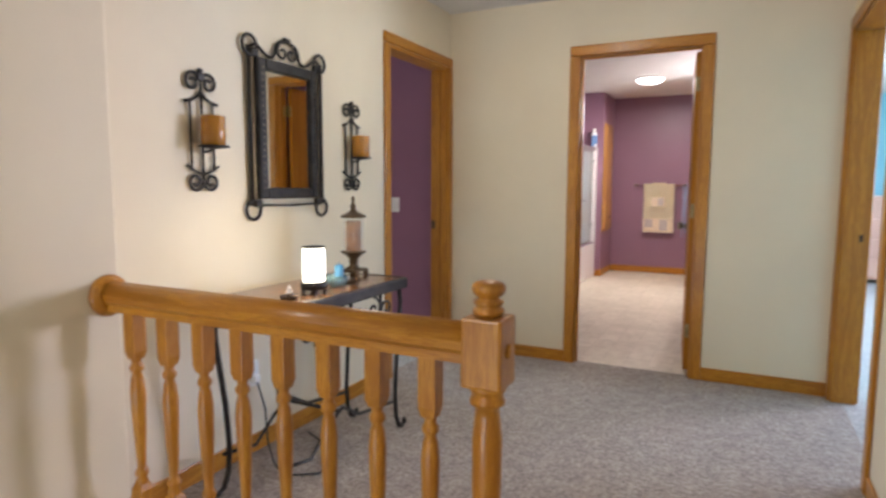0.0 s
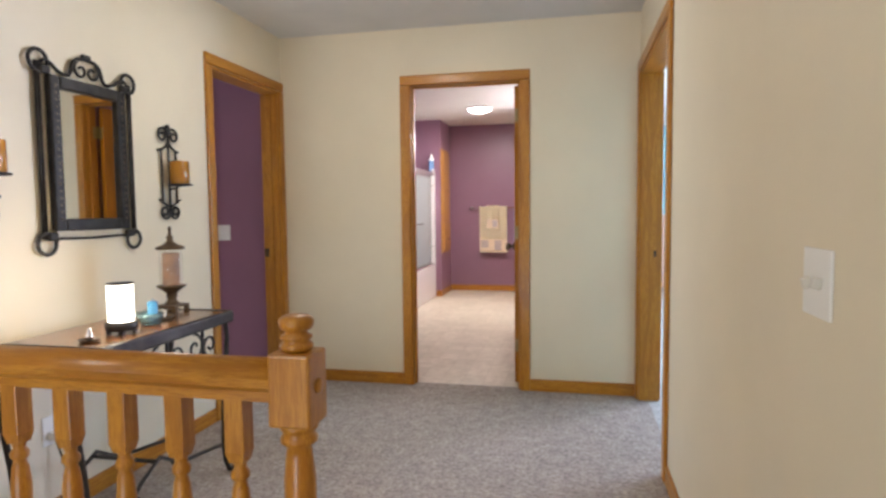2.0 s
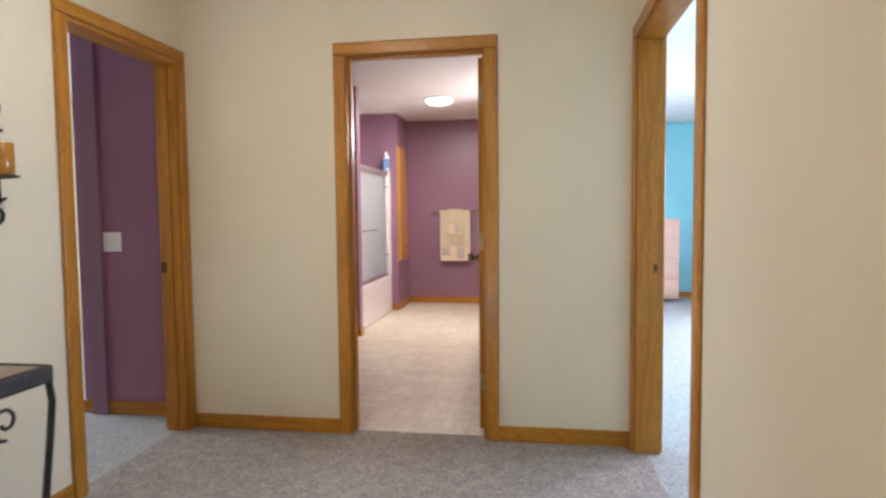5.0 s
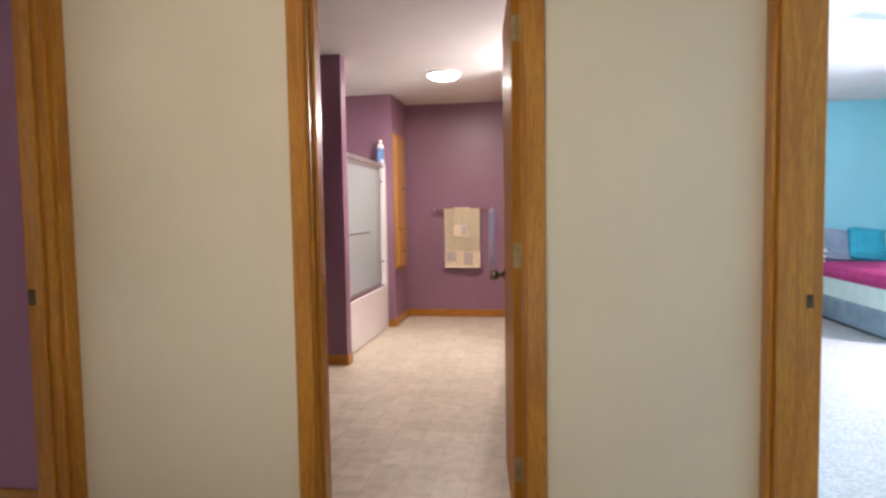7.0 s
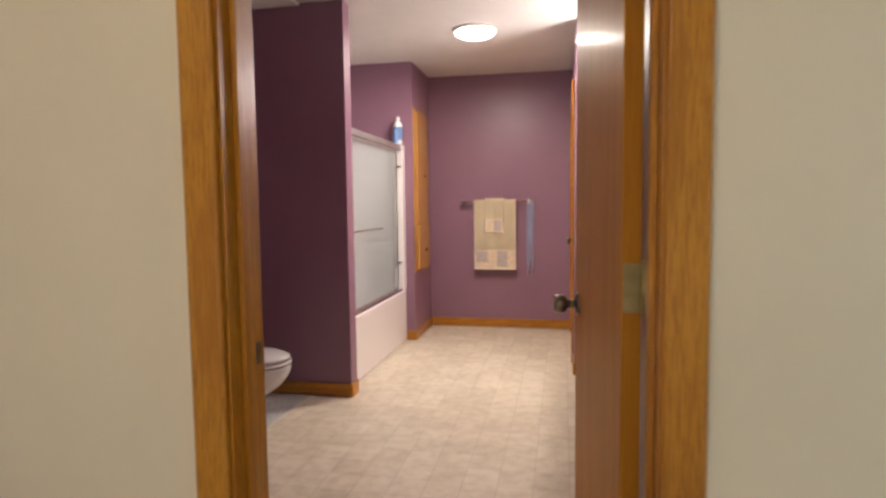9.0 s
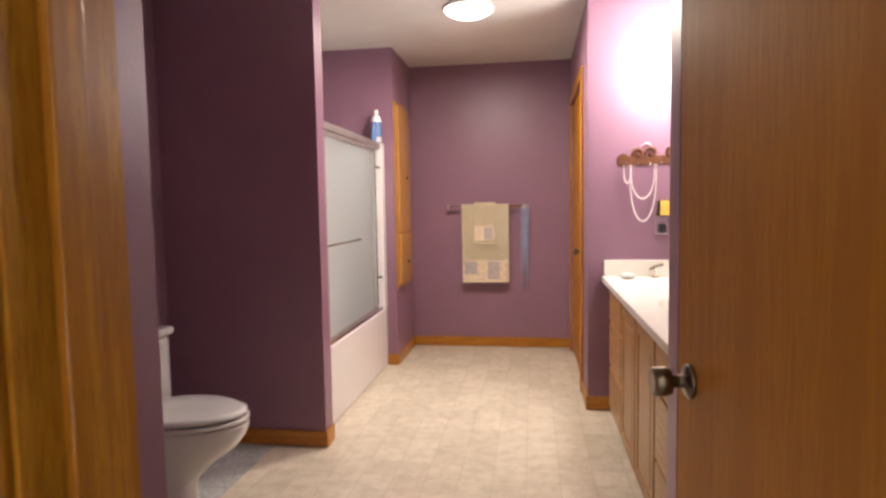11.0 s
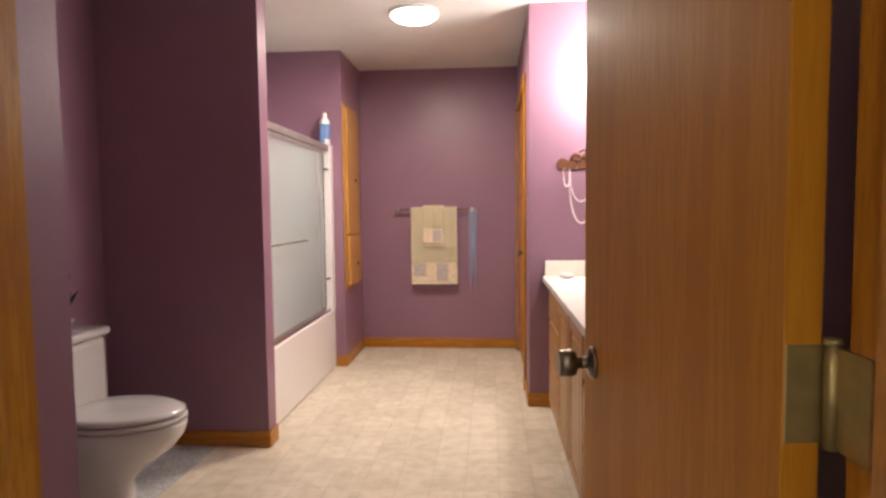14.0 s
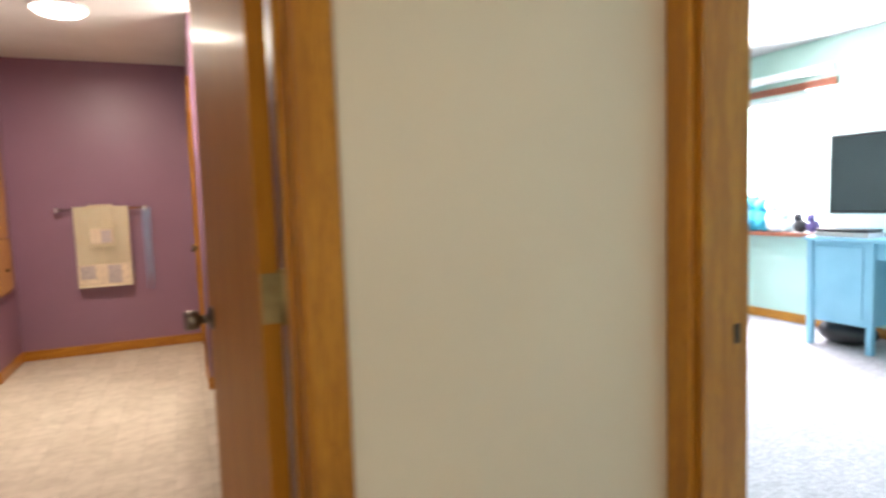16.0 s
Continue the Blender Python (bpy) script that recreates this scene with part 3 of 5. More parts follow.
part("handrail", rail_profile(bmesh.new(), 0.145, 1.255), OAK[0], railing)
bm = lathe([(0.060, 0), (0.060, 0.008), (0.054, 0.016), (0.046, 0.020), (0.040, 0.024)], 28)
bmesh.ops.transform(bm, matrix=pose(0.125, 0, 0.884, 0, 90, 0), verts=bm.verts)
part("rosette", bm, OAK[2], railing, "round oak wall rosette")
part("shoe_rail", boxes((0.127, 1.255, -0.030, 0.030, 0.0, 0.022, 0.004)), OAK[0], railing)
turned = [(0.019, 0.735), (0.016, 0.728), (0.019, 0.720), (0.0145, 0.712), (0.012, 0.700), (0.0185, 0.690), (0.0185, 0.680), (0.012, 0.672), (0.0165, 0.655), (0.0205, 0.615), (0.0190, 0.550), (0.0170, 0.500), (0.0145, 0.450), (0.0125, 0.405), (0.0125, 0.390), (0.0185, 0.382), (0.0185, 0.372), (0.013, 0.364), (0.018, 0.352), (0.0145, 0.342), (0.020, 0.328)]
for k in range(8):
    x = 0.232 + 0.134 * k
    bm = lathe([(r, z) for r, z in turned], 14, (x, 0))
    box(bm, x - 0.0205, x + 0.0205, -0.0205, 0.0205, 0.733, 0.846, 0.002)
    box(bm, x - 0.0205, x + 0.0205, -0.0205, 0.0205, 0.020, 0.330, 0.002)
    for z0, z1, flip in ((0.712, 0.7345, 1), (0.3285, 0.346, -1)):
        lo, hi = (0.015, 0.0205) if flip > 0 else (0.0205, 0.014)
        a = [bm.verts.new((x + sx * lo, sy * lo, z0)) for sx, sy in ((-1, -1), (1, -1), (1, 1), (-1, 1))]
        b = [bm.verts.new((x + sx * hi, sy * hi, z1)) for sx, sy in ((-1, -1), (1, -1), (1, 1), (-1, 1))]
        for i in range(4):
            bm.faces.new((a[i], a[(i + 1) % 4], b[(i + 1) % 4], b[i]))
        bm.faces.new(a[::-1])
        bm.faces.new(b)
    part("baluster", bm, OAK[2], railing)
NX = 1.300
bm = lathe([(0.020, 0.940), (0.030, 0.946), (0.033, 0.952), (0.030, 0.958), (0.024, 0.962), (0.030, 0.967), (0.0305, 0.972), (0.022, 0.977), (0.021, 0.981), (0.029, 0.985), (0.0335, 0.993), (0.034, 1.000), (0.031, 1.007), (0.022, 1.012), (0.008, 1.014)], 28, (NX, 0))
part("finial", bm, OAK[2], railing, "turned ball finial")
bm = boxes((NX - 0.043, NX + 0.043, -0.043, 0.043, 0.800, 0.942, 0.006), (NX - 0.043, NX + 0.043, -0.043, 0.043, 0.0, 0.290, 0.006))
lathe([(0.041, 0.802), (0.036, 0.790), (0.030, 0.782), (0.036, 0.772), (0.036, 0.764), (0.024, 0.756), (0.026, 0.735), (0.031, 0.690), (0.030, 0.600), (0.027, 0.500), (0.023, 0.400), (0.022, 0.350), (0.035, 0.338), (0.035, 0.324), (0.028, 0.316), (0.040, 0.288)], 24, (NX, 0), bm)
part("newel_post", bm, OAK[2], railing)
bm = lathe([(0.016, 0), (0.014, 0.005), (0.004, 0.007)], 16)
bmesh.ops.transform(bm, matrix=pose(NX + 0.043, 0.0, 0.875, 0, 90, 0), verts=bm.verts)
part("plug", bm, OAK[0], railing)


# ---- landing: ironwork on the wall ----
def sconce(y):
    s = thing("wall_sconce", (XL, y, 1.18), "black wrought-iron wall sconce with an amber glass cup", "sconce", "pair of wall sconces")
    bm = bmesh.new()
    tube(bm, [(0.012, 0, 0.02), (0.012, 0, 0.455)], 0.006)
    for sg in (-1, 1):
        tube(bm, [(0.012, sg * 0.055, 0.075), (0.012, sg * 0.055, 0.345)], 0.0055)
        tube(bm, [(0.012, 0, 0.385), (0.012, sg * 0.02, 0.362), (0.012, sg * 0.045, 0.347), (0.012, sg * 0.078, 0.340)], 0.0065)
        tube(bm, [(0.012, 0, 0.062), (0.012, sg * 0.025, 0.068), (0.012, sg * 0.050, 0.080), (0.012, sg * 0.080, 0.096)], 0.0055)
    part("bracket", bm, IRON, s)
    for sg in (-1, 1):
        bm = bmesh.new()
        tube(bm, [(0.012, sg * py, pz) for _, py, pz in spiral(0.040, 0.418, 0.040, 0.010, 165, -330, 0.012, 22)], 0.0066)
        part("top_scroll", bm, IRON, s)
        bm = bmesh.new()
        tube(bm, [(0.012, sg * py, pz) for _, py, pz in spiral(0.038, 0.033, 0.038, 0.011, -190, -190 + 520, 0.012, 22)], 0.0066)
        part("bottom_scroll", bm, IRON, s)
    bm = bmesh.new()
    box(bm, 0.004, 0.020, -0.018, 0.018, 0.425, 0.455, 0.006)
    box(bm, 0.004, 0.020, -0.011, 0.011, 0.452, 0.472, 0.005)
    part("leaf_crown", bm, IRON, s)
    bm = lathe([(0.012, 0.160), (0.058, 0.166), (0.060, 0.170), (0.058, 0.174), (0.01, 0.172)], 22, (0.072, 0))
    tube(bm, [(0.012, 0, 0.15), (0.045, 0, 0.152), (0.072, 0, 0.163)], 0.005)
    part("plate", bm, IRON, s)
    bm = lathe([(0.0425, 0.174), (0.046, 0.180), (0.046, 0.285), (0.043, 0.288), (0.0425, 0.284), (0.0425, 0.182)], 22, (0.072, 0))
    part("glass_cup", bm, AMBER, s, "amber crackle glass candle cup")
    part("candle", lathe([(0.034, 0.175), (0.035, 0.178), (0.035, 0.240), (0.030, 0.244)], 16, (0.072, 0)), WAX, s)
    return s


sconce(4.118)
sconce(5.128)

mir = thing("wall_mirror", (XL, 4.615, 1.06), "wall mirror in a dark scrolled wrought-iron frame", "mirror")
bm = bmesh.new()
hw, z0, z1, fw = 0.202, 0.080, 0.695, 0.050
for spec in ((0.004, 0.034, -hw, -hw + fw, z0, z1, 0.008), (0.004, 0.034, hw - fw, hw, z0, z1, 0.008), (0.004, 0.034, -hw + fw, hw - fw, z0, z0 + fw, 0.008), (0.004, 0.034, -hw + fw, hw - fw, z1 - fw, z1, 0.008)):
    box(bm, *spec)
part("frame", bm, IRON, mir, "dark hammered frame")
bm = bmesh.new()
for k in range(20):
    for sg in (-1, 1):
        bmesh.ops.create_icosphere(bm, subdivisions=1, radius=0.006, matrix=Matrix.Translation((0.034, sg * (hw - fw / 2), z0 + 0.05 + k * 0.0275)))
tagged(part("studs", bm, PEWTER, mir, "row of small metal studs"), kind="stuff")
part("glass", boxes((0.010, 0.016, -hw + fw, hw - fw, z0 + fw, z1 - fw)), MIRROR, mir)
bm = bmesh.new()
for sg in (-1, 1):
    for off in (0.032, 0.046):
        tube(bm, [(0.016, sg * (hw + off), 0.05), (0.016, sg * (hw + off), 0.735)], 0.0062)
    tube(bm, spiral(sg * (hw + 0.034), 0.737, 0.042, 0.042, 0, 360, 0.018, 20), 0.0078)
    tube(bm, spiral(sg * (hw + 0.034), 0.032, 0.042, 0.042, 0, 360, 0.018, 20), 0.0078)
    box(bm, 0.006, 0.030, sg * (hw + 0.008) - 0.022, sg * (hw + 0.008) + 0.022, 0.690, 0.726, 0.008)
    box(bm, 0.006, 0.030, sg * (hw + 0.008) - 0.022, sg * (hw + 0.008) + 0.022, 0.044, 0.078, 0.008)
    tube(bm, [(0.018, sg * y, z) for y, z in ((0.225, 0.735), (0.205, 0.748), (0.175, 0.735), (0.150, 0.716), (0.120, 0.706), (0.095, 0.708), (0.082, 0.724), (0.078, 0.745), (0.068, 0.770), (0.045, 0.786), (0.015, 0.790), (0.0, 0.800))], 0.0078)
    tube(bm, [(0.018, sg * py, pz) for _, py, pz in spiral(0.030, 0.742, 0.036, 0.010, 60, -330, 0.018, 20)], 0.0062)
    tube(bm, [(0.018, sg * y, z) for y, z in ((0.20, 0.040), (0.17, 0.052), (0.12, 0.050), (0.0, 0.047))], 0.0055)
box(bm, 0.006, 0.028, -0.022, 0.022, 0.786, 0.812, 0.008)
part("scrollwork", bm, IRON, mir, "wrought-iron scrolls round the frame")

# ---- landing: console table and what stands on it ----
TX0, TX1, TY0, TY1, TZ = -0.035, 0.372, 4.03, 4.785, 0.78
table = thing("console_table", (0, 0, 0), "console table with dark wood top and curled wrought-iron legs", "table")
part("tabletop", boxes((TX0, TX1 - 0.02, TY0 + 0.02, TY1 - 0.02, TZ - 0.028, TZ, 0.004)), TABLETOP, table, "dark reddish wooden top")
bm = boxes((TX1 - 0.022, TX1, TY0, TY1, TZ - 0.050, TZ + 0.003, 0.010), (TX0, TX1, TY0, TY0 + 0.022, TZ - 0.050, TZ + 0.003, 0.010), (TX0, TX1, TY1 - 0.022, TY1, TZ - 0.050, TZ + 0.003, 0.010))
part("edge_band", bm, IRON, table, "black moulded edge")
for lx in (TX0 + 0.02, TX1 - 0.10):
    for ly, sg in ((TY0 + 0.04, -1), (TY1 + 0.02, 1)):
        bm = bmesh.new()
        pts = [(lx, ly - sg * 0.03, 0.745), (lx, ly + sg * 0.03, 0.735), (lx, ly + sg * 0.065, 0.700), (lx, ly + sg * 0.075, 0.640), (lx, ly + sg * 0.062, 0.540), (lx, ly + sg * 0.035, 0.360), (lx, ly + sg * 0.022, 0.190), (lx, ly + sg * 0.030, 0.080), (lx, ly + sg * 0.055, 0.025), (lx, ly + sg * 0.085, 0.011), (lx, ly + sg * 0.108, 0.022), (lx, ly + sg * 0.108, 0.042)]
        tube(bm, pts, 0.011, 10)
        part("leg", bm, IRON, table)
bm = bmesh.new()
for lx in (TX0 + 0.02, TX1 - 0.10):
    tube(bm, [(lx, TY0 - 0.01, 0.16), (lx, TY0 + 0.16, 0.13), (lx, 4.30, 0.22), (lx, 4.40, 0.27), (lx, 4.52, 0.20), (lx, TY1 + 0.02, 0.16)], 0.008)
tube(bm, [(TX0 + 0.02, 4.38, 0.26), (TX1 - 0.10, 4.38, 0.26)], 0.008)
part("stretcher", bm, IRON, table)
for cy, m in ((4.15, 1), (4.38, -1), (4.60, 1)):
    bm = bmesh.new()
    tube(bm, spiral(cy - 0.05, 0.665, 0.055, 0.012, 90, 90 - 430 * m, TX1 - 0.035, 20), 0.0055)
    tube(bm, spiral(cy + 0.05, 0.655, 0.050, 0.012, 270, 270 - 430 * m, TX1 - 0.035, 20), 0.0055)
    box(bm, TX1 - 0.040, TX1 - 0.030, cy - 0.005, cy + 0.005, 0.60, 0.735)
    part("apron_scroll", bm, IRON, table)

lamp = thing("candle_lamp", (0.245, 4.262, TZ + 0.001), "small glowing frosted lamp on a dark metal stand", "lamp")
part("shade", lathe([(0.041, 0.045), (0.042, 0.048), (0.042, 0.176), (0.038, 0.177), (0.038, 0.05)], 26), SHADE, lamp, "glowing frosted glass cylinder").visible_shadow = False
bm = lathe([(0.050, 0.014), (0.054, 0.018), (0.054, 0.036), (0.048, 0.044), (0.02, 0.046)], 26)
part("rim", lathe([(0.043, 0.176), (0.044, 0.178), (0.043, 0.182), (0.036, 0.182)], 26), IRON, lamp)
for k in range(4):
    a = radians(45 + 90 * k)
    box(bm, 0.042 * math.cos(a) - 0.007, 0.042 * math.cos(a) + 0.007, 0.042 * math.sin(a) - 0.007, 0.042 * math.sin(a) + 0.007, 0, 0.018, 0.002)
part("stand", bm, IRON, lamp)

lant = thing("candle_lantern", (0.11, 4.725, TZ + 0.001), "tall bronze candle lantern with a clear glass cylinder", "lantern")
bm = boxes((-0.050, 0.050, -0.050, 0.050, 0.018, 0.030, 0.004), (-0.050, -0.032, -0.050, -0.032, 0, 0.02, 0.002), (0.032, 0.050, -0.050, -0.032, 0, 0.02, 0.002), (-0.050, -0.032, 0.032, 0.050, 0, 0.02, 0.002), (0.032, 0.050, 0.032, 0.050, 0, 0.02, 0.002))
lathe([(0.036, 0.030), (0.022, 0.044), (0.018, 0.056), (0.024, 0.066), (0.020, 0.076), (0.040, 0.096), (0.060, 0.108), (0.061, 0.114), (0.02, 0.115)], 24, bm=bm)
part("base", bm, BRONZE, lant)
part("glass", lathe([(0.048, 0.115), (0.050, 0.118), (0.050, 0.268), (0.049, 0.270), (0.0485, 0.266), (0.0485, 0.119)], 26), THINGLASS, lant).visible_shadow = False
part("candle", lathe([(0.035, 0.116), (0.036, 0.119), (0.036, 0.252), (0.033, 0.256)], 20), mottled("mottled_amber_wax", (0.12, 0.036, 0.006), (0.27, 0.095, 0.016), 22.0, 0.5), lant, "mottled amber pillar candle")
part("lid", lathe([(0.058, 0.270), (0.062, 0.275), (0.056, 0.282), (0.030, 0.292), (0.014, 0.304), (0.012, 0.316), (0.016, 0.322), (0.008, 0.332), (0.006, 0.352), (0.009, 0.358), (0.002, 0.372)], 24), BRONZE, lant)

bowl = thing("candle_bowl", (0.235, 4.425, TZ + 0.001), "teal glass bowl with a blue candle", "candle holder")
part("bowl", lathe([(0.030, 0), (0.036, 0.004), (0.046, 0.030), (0.048, 0.046), (0.044, 0.046), (0.040, 0.028), (0.028, 0.008)], 22), TEALGLASS, bowl)
part("candle", lathe([(0.018, 0.010), (0.019, 0.014), (0.019, 0.084), (0.015, 0.088), (0.003, 0.090), (0.002, 0.098)], 16, (0.0, 0.015)), BLUECANDLE, bowl, "blue votive candle")
dish = thing("votive_dish", (0.19, 4.545, TZ + 0.001), "small bronze dish with a pale votive candle", "candle holder")
part("dish", lathe([(0.03, 0), (0.045, 0.004), (0.050, 0.010), (0.046, 0.011), (0.02, 0.007)], 22), BRONZE, dish)
part("candle", lathe([(0.018, 0.008), (0.019, 0.010), (0.019, 0.032), (0.014, 0.034)], 14), WAX, dish)
trinket = thing("trinket", (0.235, 4.125, TZ + 0.001), "small silver trinket on a dark tray", "ornament")
part("tray", lathe([(0.02, 0), (0.032, 0.003), (0.036, 0.008), (0.02, 0.006)], 18), BRONZE, trinket)
part("figure", lathe([(0.012, 0.006), (0.016, 0.014), (0.012, 0.026), (0.007, 0.032), (0.008, 0.040), (0.002, 0.046)], 14), CHROME, trinket)

cord = bmesh.new()
tube(cord, [(XL + 0.02, 4.36, 0.34), (XL + 0.05, 4.38, 0.20), (XL + 0.08, 4.36, 0.05), (0.0, 4.28, 0.012), (0.10, 4.22, 0.010), (0.22, 4.30, 0.010), (0.20, 4.45, 0.010), (0.05, 4.55, 0.010), (-0.08, 4.60, 0.02)], 0.0045)
tagged(mesh_object("power_cord", cord, DARK), "black power cord trailing under the table", "cord")


def outlet(name, m, label, kindly):
    o = thing(name, (0, 0, 0), label, kindly)
    o.matrix_world = m
    return o


def plate_mesh(w, h):
    return boxes((-w / 2, w / 2, -0.006, 0, -h / 2, h / 2, 0.0025))


sock = outlet("wall_outlet", pose(XL, 4.36, 0.36, 0, 0, 90), "white duplex wall outlet with a plug", "outlet")
part("plate", plate_mesh(0.072, 0.115), WHITEPL, sock)
part("plug", boxes((-0.016, 0.016, -0.034, -0.005, -0.034, -0.004, 0.004)), WHITEPL, sock)

sw = outlet("light_switch", pose(XR, 3.56, 1.08, 0, 0, -90), "white double toggle light switch plate", "switch")
part("plate", plate_mesh(0.118, 0.118), WHITEPL, sw)
for k, tilt in ((-0.023, 18), (0.023, -18)):
    bm = boxes((-0.0045, 0.0045, -0.016, 0, -0.010, 0.010, 0.0015))
    bmesh.ops.transform(bm, matrix=pose(k, -0.005, 0, tilt, 0, 0), verts=bm.verts)
    part("toggle", bm, TOGGLE_SHADE, sw)
sw2 = outlet("light_switch", pose(-0.79, 6.53, 1.052, 0, 0, 0), "white triple light switch plate on the purple wall", "switch")
part("plate", plate_mesh(0.160, 0.116), WHITEPL, sw2)
for k in (-0.046, 0.0, 0.046):
    part("toggle", boxes((k - 0.0045, k + 0.0045, -0.016, -0.005, -0.012, 0.006, 0.0015)), WHITEPL, sw2)

# landing ceiling light, and a smaller added base, unseen, above the rear fill bulb
for lx, ly, wide in ((0.78, 5.05, 1.0), (0.225, 0.9, 0.6)):
    hl = thing("ceiling_light", (lx, ly, TOP), "round ceiling light base of the landing; the rear one is added", "lamp", "landing ceiling lights")
    part("base", lathe([(0.15 * wide, -0.03), (0.155 * wide, -0.02), (0.155 * wide, 0.0)], 28), BRASS, hl)

# ---- bathroom ----
bl = thing("ceiling_light", (0.72, 9.75, TOP + 0.024), "round glowing flush ceiling light", "lamp")
part("base", lathe([(0.150, -0.022), (0.158, -0.016), (0.158, 0.0)], 36), WHITEPL, bl)
dome = part("dome", lathe([(0.02, -0.062), (0.07, -0.058), (0.115, -0.047), (0.142, -0.030), (0.146, -0.022)], 36), DOME, bl, "glowing white dome")
dome.visible_shadow = False

tub = thing("bathtub", (0, 0, 0), "white alcove bathtub with sliding frosted shower doors", "bathtub")
TZT = 0.455
part("apron", boxes((TUBX - 0.055, TUBX, PY1 + 0.002, TUBE_END - 0.002, 0.0, TZT, 0.012)), TUBWHITE, tub)
for spec in ((PY1 + 0.002, PY1 + 0.09), (TUBE_END - 0.07, TUBE_END - 0.002)):
    part("rim", boxes((BL + 0.002, TUBX - 0.06, *spec, 0.05, TZT - 0.002, 0.01)), TUBWHITE, tub)
part("rim", boxes((BL + 0.002, BL + 0.06, PY1 + 0.09, TUBE_END - 0.07, 0.05, TZT - 0.002, 0.01)), TUBWHITE, tub)
part("basin", boxes((BL + 0.06, TUBX - 0.055, PY1 + 0.09, TUBE_END - 0.07, 0.05, 0.09)), TUBWHITE, tub)
part("surround", boxes((BL + 0.001, BL + 0.008, PY1 + 0.003, TUBE_END - 0.003, TZT, 1.90), (BL + 0.008, TUBX - 0.004, PY1 + 0.001, PY1 + 0.008, TZT, 1.90), (BL + 0.008, TUBX - 0.004, TUBE_END - 0.008, TUBE_END - 0.001, TZT, 1.72)), TUBWHITE, tub)
HZ = 1.675
part("header_rail", boxes((TUBX - 0.065, TUBX - 0.005, PY1 + 0.008, TUBE_END - 0.008, HZ, HZ + 0.045, 0.005)), ALU, tub, "brushed aluminium header rail")
part("bottom_track", boxes((TUBX - 0.060, TUBX - 0.008, PY1 + 0.008, TUBE_END - 0.008, TZT, TZT + 0.022, 0.004)), CHROME, tub)
part("side_post", boxes((TUBX - 0.058, TUBX + 0.003, TUBE_END - 0.085, TUBE_END - 0.002, TZT + 0.001, HZ + 0.05, 0.006)), TUBWHITE, tub, "white end post")
for z in (0.70, 1.53):
    part("bumper", boxes((TUBX - 0.034, TUBX - 0.010, TUBE_END - 0.145, TUBE_END - 0.084, z, z + 0.012, 0.002)), DARK, tub, "black rubber bumper")
part("side_post", boxes((TUBX - 0.055, TUBX - 0.008, PY1 + 0.002, PY1 + 0.03, TZT + 0.022, HZ, 0.004)), CHROME, tub)
for x, a, b in ((TUBX - 0.020, PY1 + 0.03, 10.24), (TUBX - 0.044, 9.70, TUBE_END - 0.12)):
    part("glass_panel", boxes((x - 0.003, x + 0.003, a, b, TZT + 0.03, HZ - 0.005)), FROST, tub, "obscure glass sliding panel").visible_shadow = False
    part("top_rail", boxes((x - 0.007, x + 0.007, a, b, HZ - 0.030, HZ - 0.002, 0.002)), ALU, tub)
    part("bottom_rail", boxes((x - 0.007, x + 0.007, a, b, TZT + 0.022, TZT + 0.045, 0.002)), ALU, tub)
    part("stile", boxes((x - 0.007, x + 0.007, b - 0.012, b, TZT + 0.045, HZ - 0.030, 0.002)), ALU if b < 10.3 else DARK, tub)
bm = bmesh.new()
tube(bm, [(TUBX - 0.01, 9.14, 1.03), (TUBX + 0.022, 9.14, 1.03), (TUBX + 0.022, 9.80, 1.03), (TUBX - 0.01, 9.80, 1.03)], 0.006)
part("towel_handle", bm, CHROME, tub, "thin chrome bar on the panel")

bot = thing("shampoo_bottle", (TUBX - 0.035, TUBE_END - 0.07, HZ + 0.051), "white shampoo bottle with a blue label on the shower rail", "bottle")
bot.scale = (1.25, 1.25, 1.25)
part("bottle", lathe([(0.026, 0), (0.030, 0.006), (0.030, 0.135), (0.020, 0.155), (0.012, 0.160)], 20), BOTTLE, bot)
part("label", lathe([(0.0306, 0.03), (0.0308, 0.031), (0.0308, 0.120), (0.0306, 0.121)], 20), NAVY, bot)
part("cap", lathe([(0.013, 0.160), (0.013, 0.188), (0.010, 0.192)], 16), WHITEPL, bot)
bot3 = thing("shampoo_bottle", (TUBX - 0.10, 10.33, TZT - 0.001), "pale bottle on the tub rim behind frosted glass", "bottle")
part("bottle", lathe([(0.032, 0), (0.036, 0.006), (0.036, 0.15), (0.022, 0.175), (0.014, 0.18), (0.014, 0.21)], 20), BOTTLE, bot3)
bot2 = thing("shampoo_bottle", (TUBX - 0.035, TUBE_END - 0.155, HZ + 0.046), "dark slim bottle on the shower rail", "bottle")
part("bottle", lathe([(0.018, 0), (0.020, 0.004), (0.020, 0.10), (0.009, 0.12), (0.009, 0.135)], 16), NAVY, bot2)

shelf = thing("pine_cupboard", (ENDX, TUBE_END + 0.02, 0.60), "narrow golden knotty pine cupboard door on the mauve wall", "cupboard")
part("frame", boxes((0.0, 0.014, 0.0, 0.46, 0, 1.45, 0.003)), PINE, shelf)
part("door", boxes((0.0145, 0.032, 0.03, 0.43, 0.44, 1.42, 0.004)), PINE, shelf)
part("drop_leaf", boxes((0.0145, 0.040, 0.03, 0.43, 0.03, 0.425, 0.006)), PINE, shelf)
bm = bmesh.new()
tube(bm, [(0.040, 0.26, 0.19), (0.058, 0.26, 0.19)], 0.012, 12)
part("knob", bm, BRONZE, shelf, "small dark knob")
bm = bmesh.new()
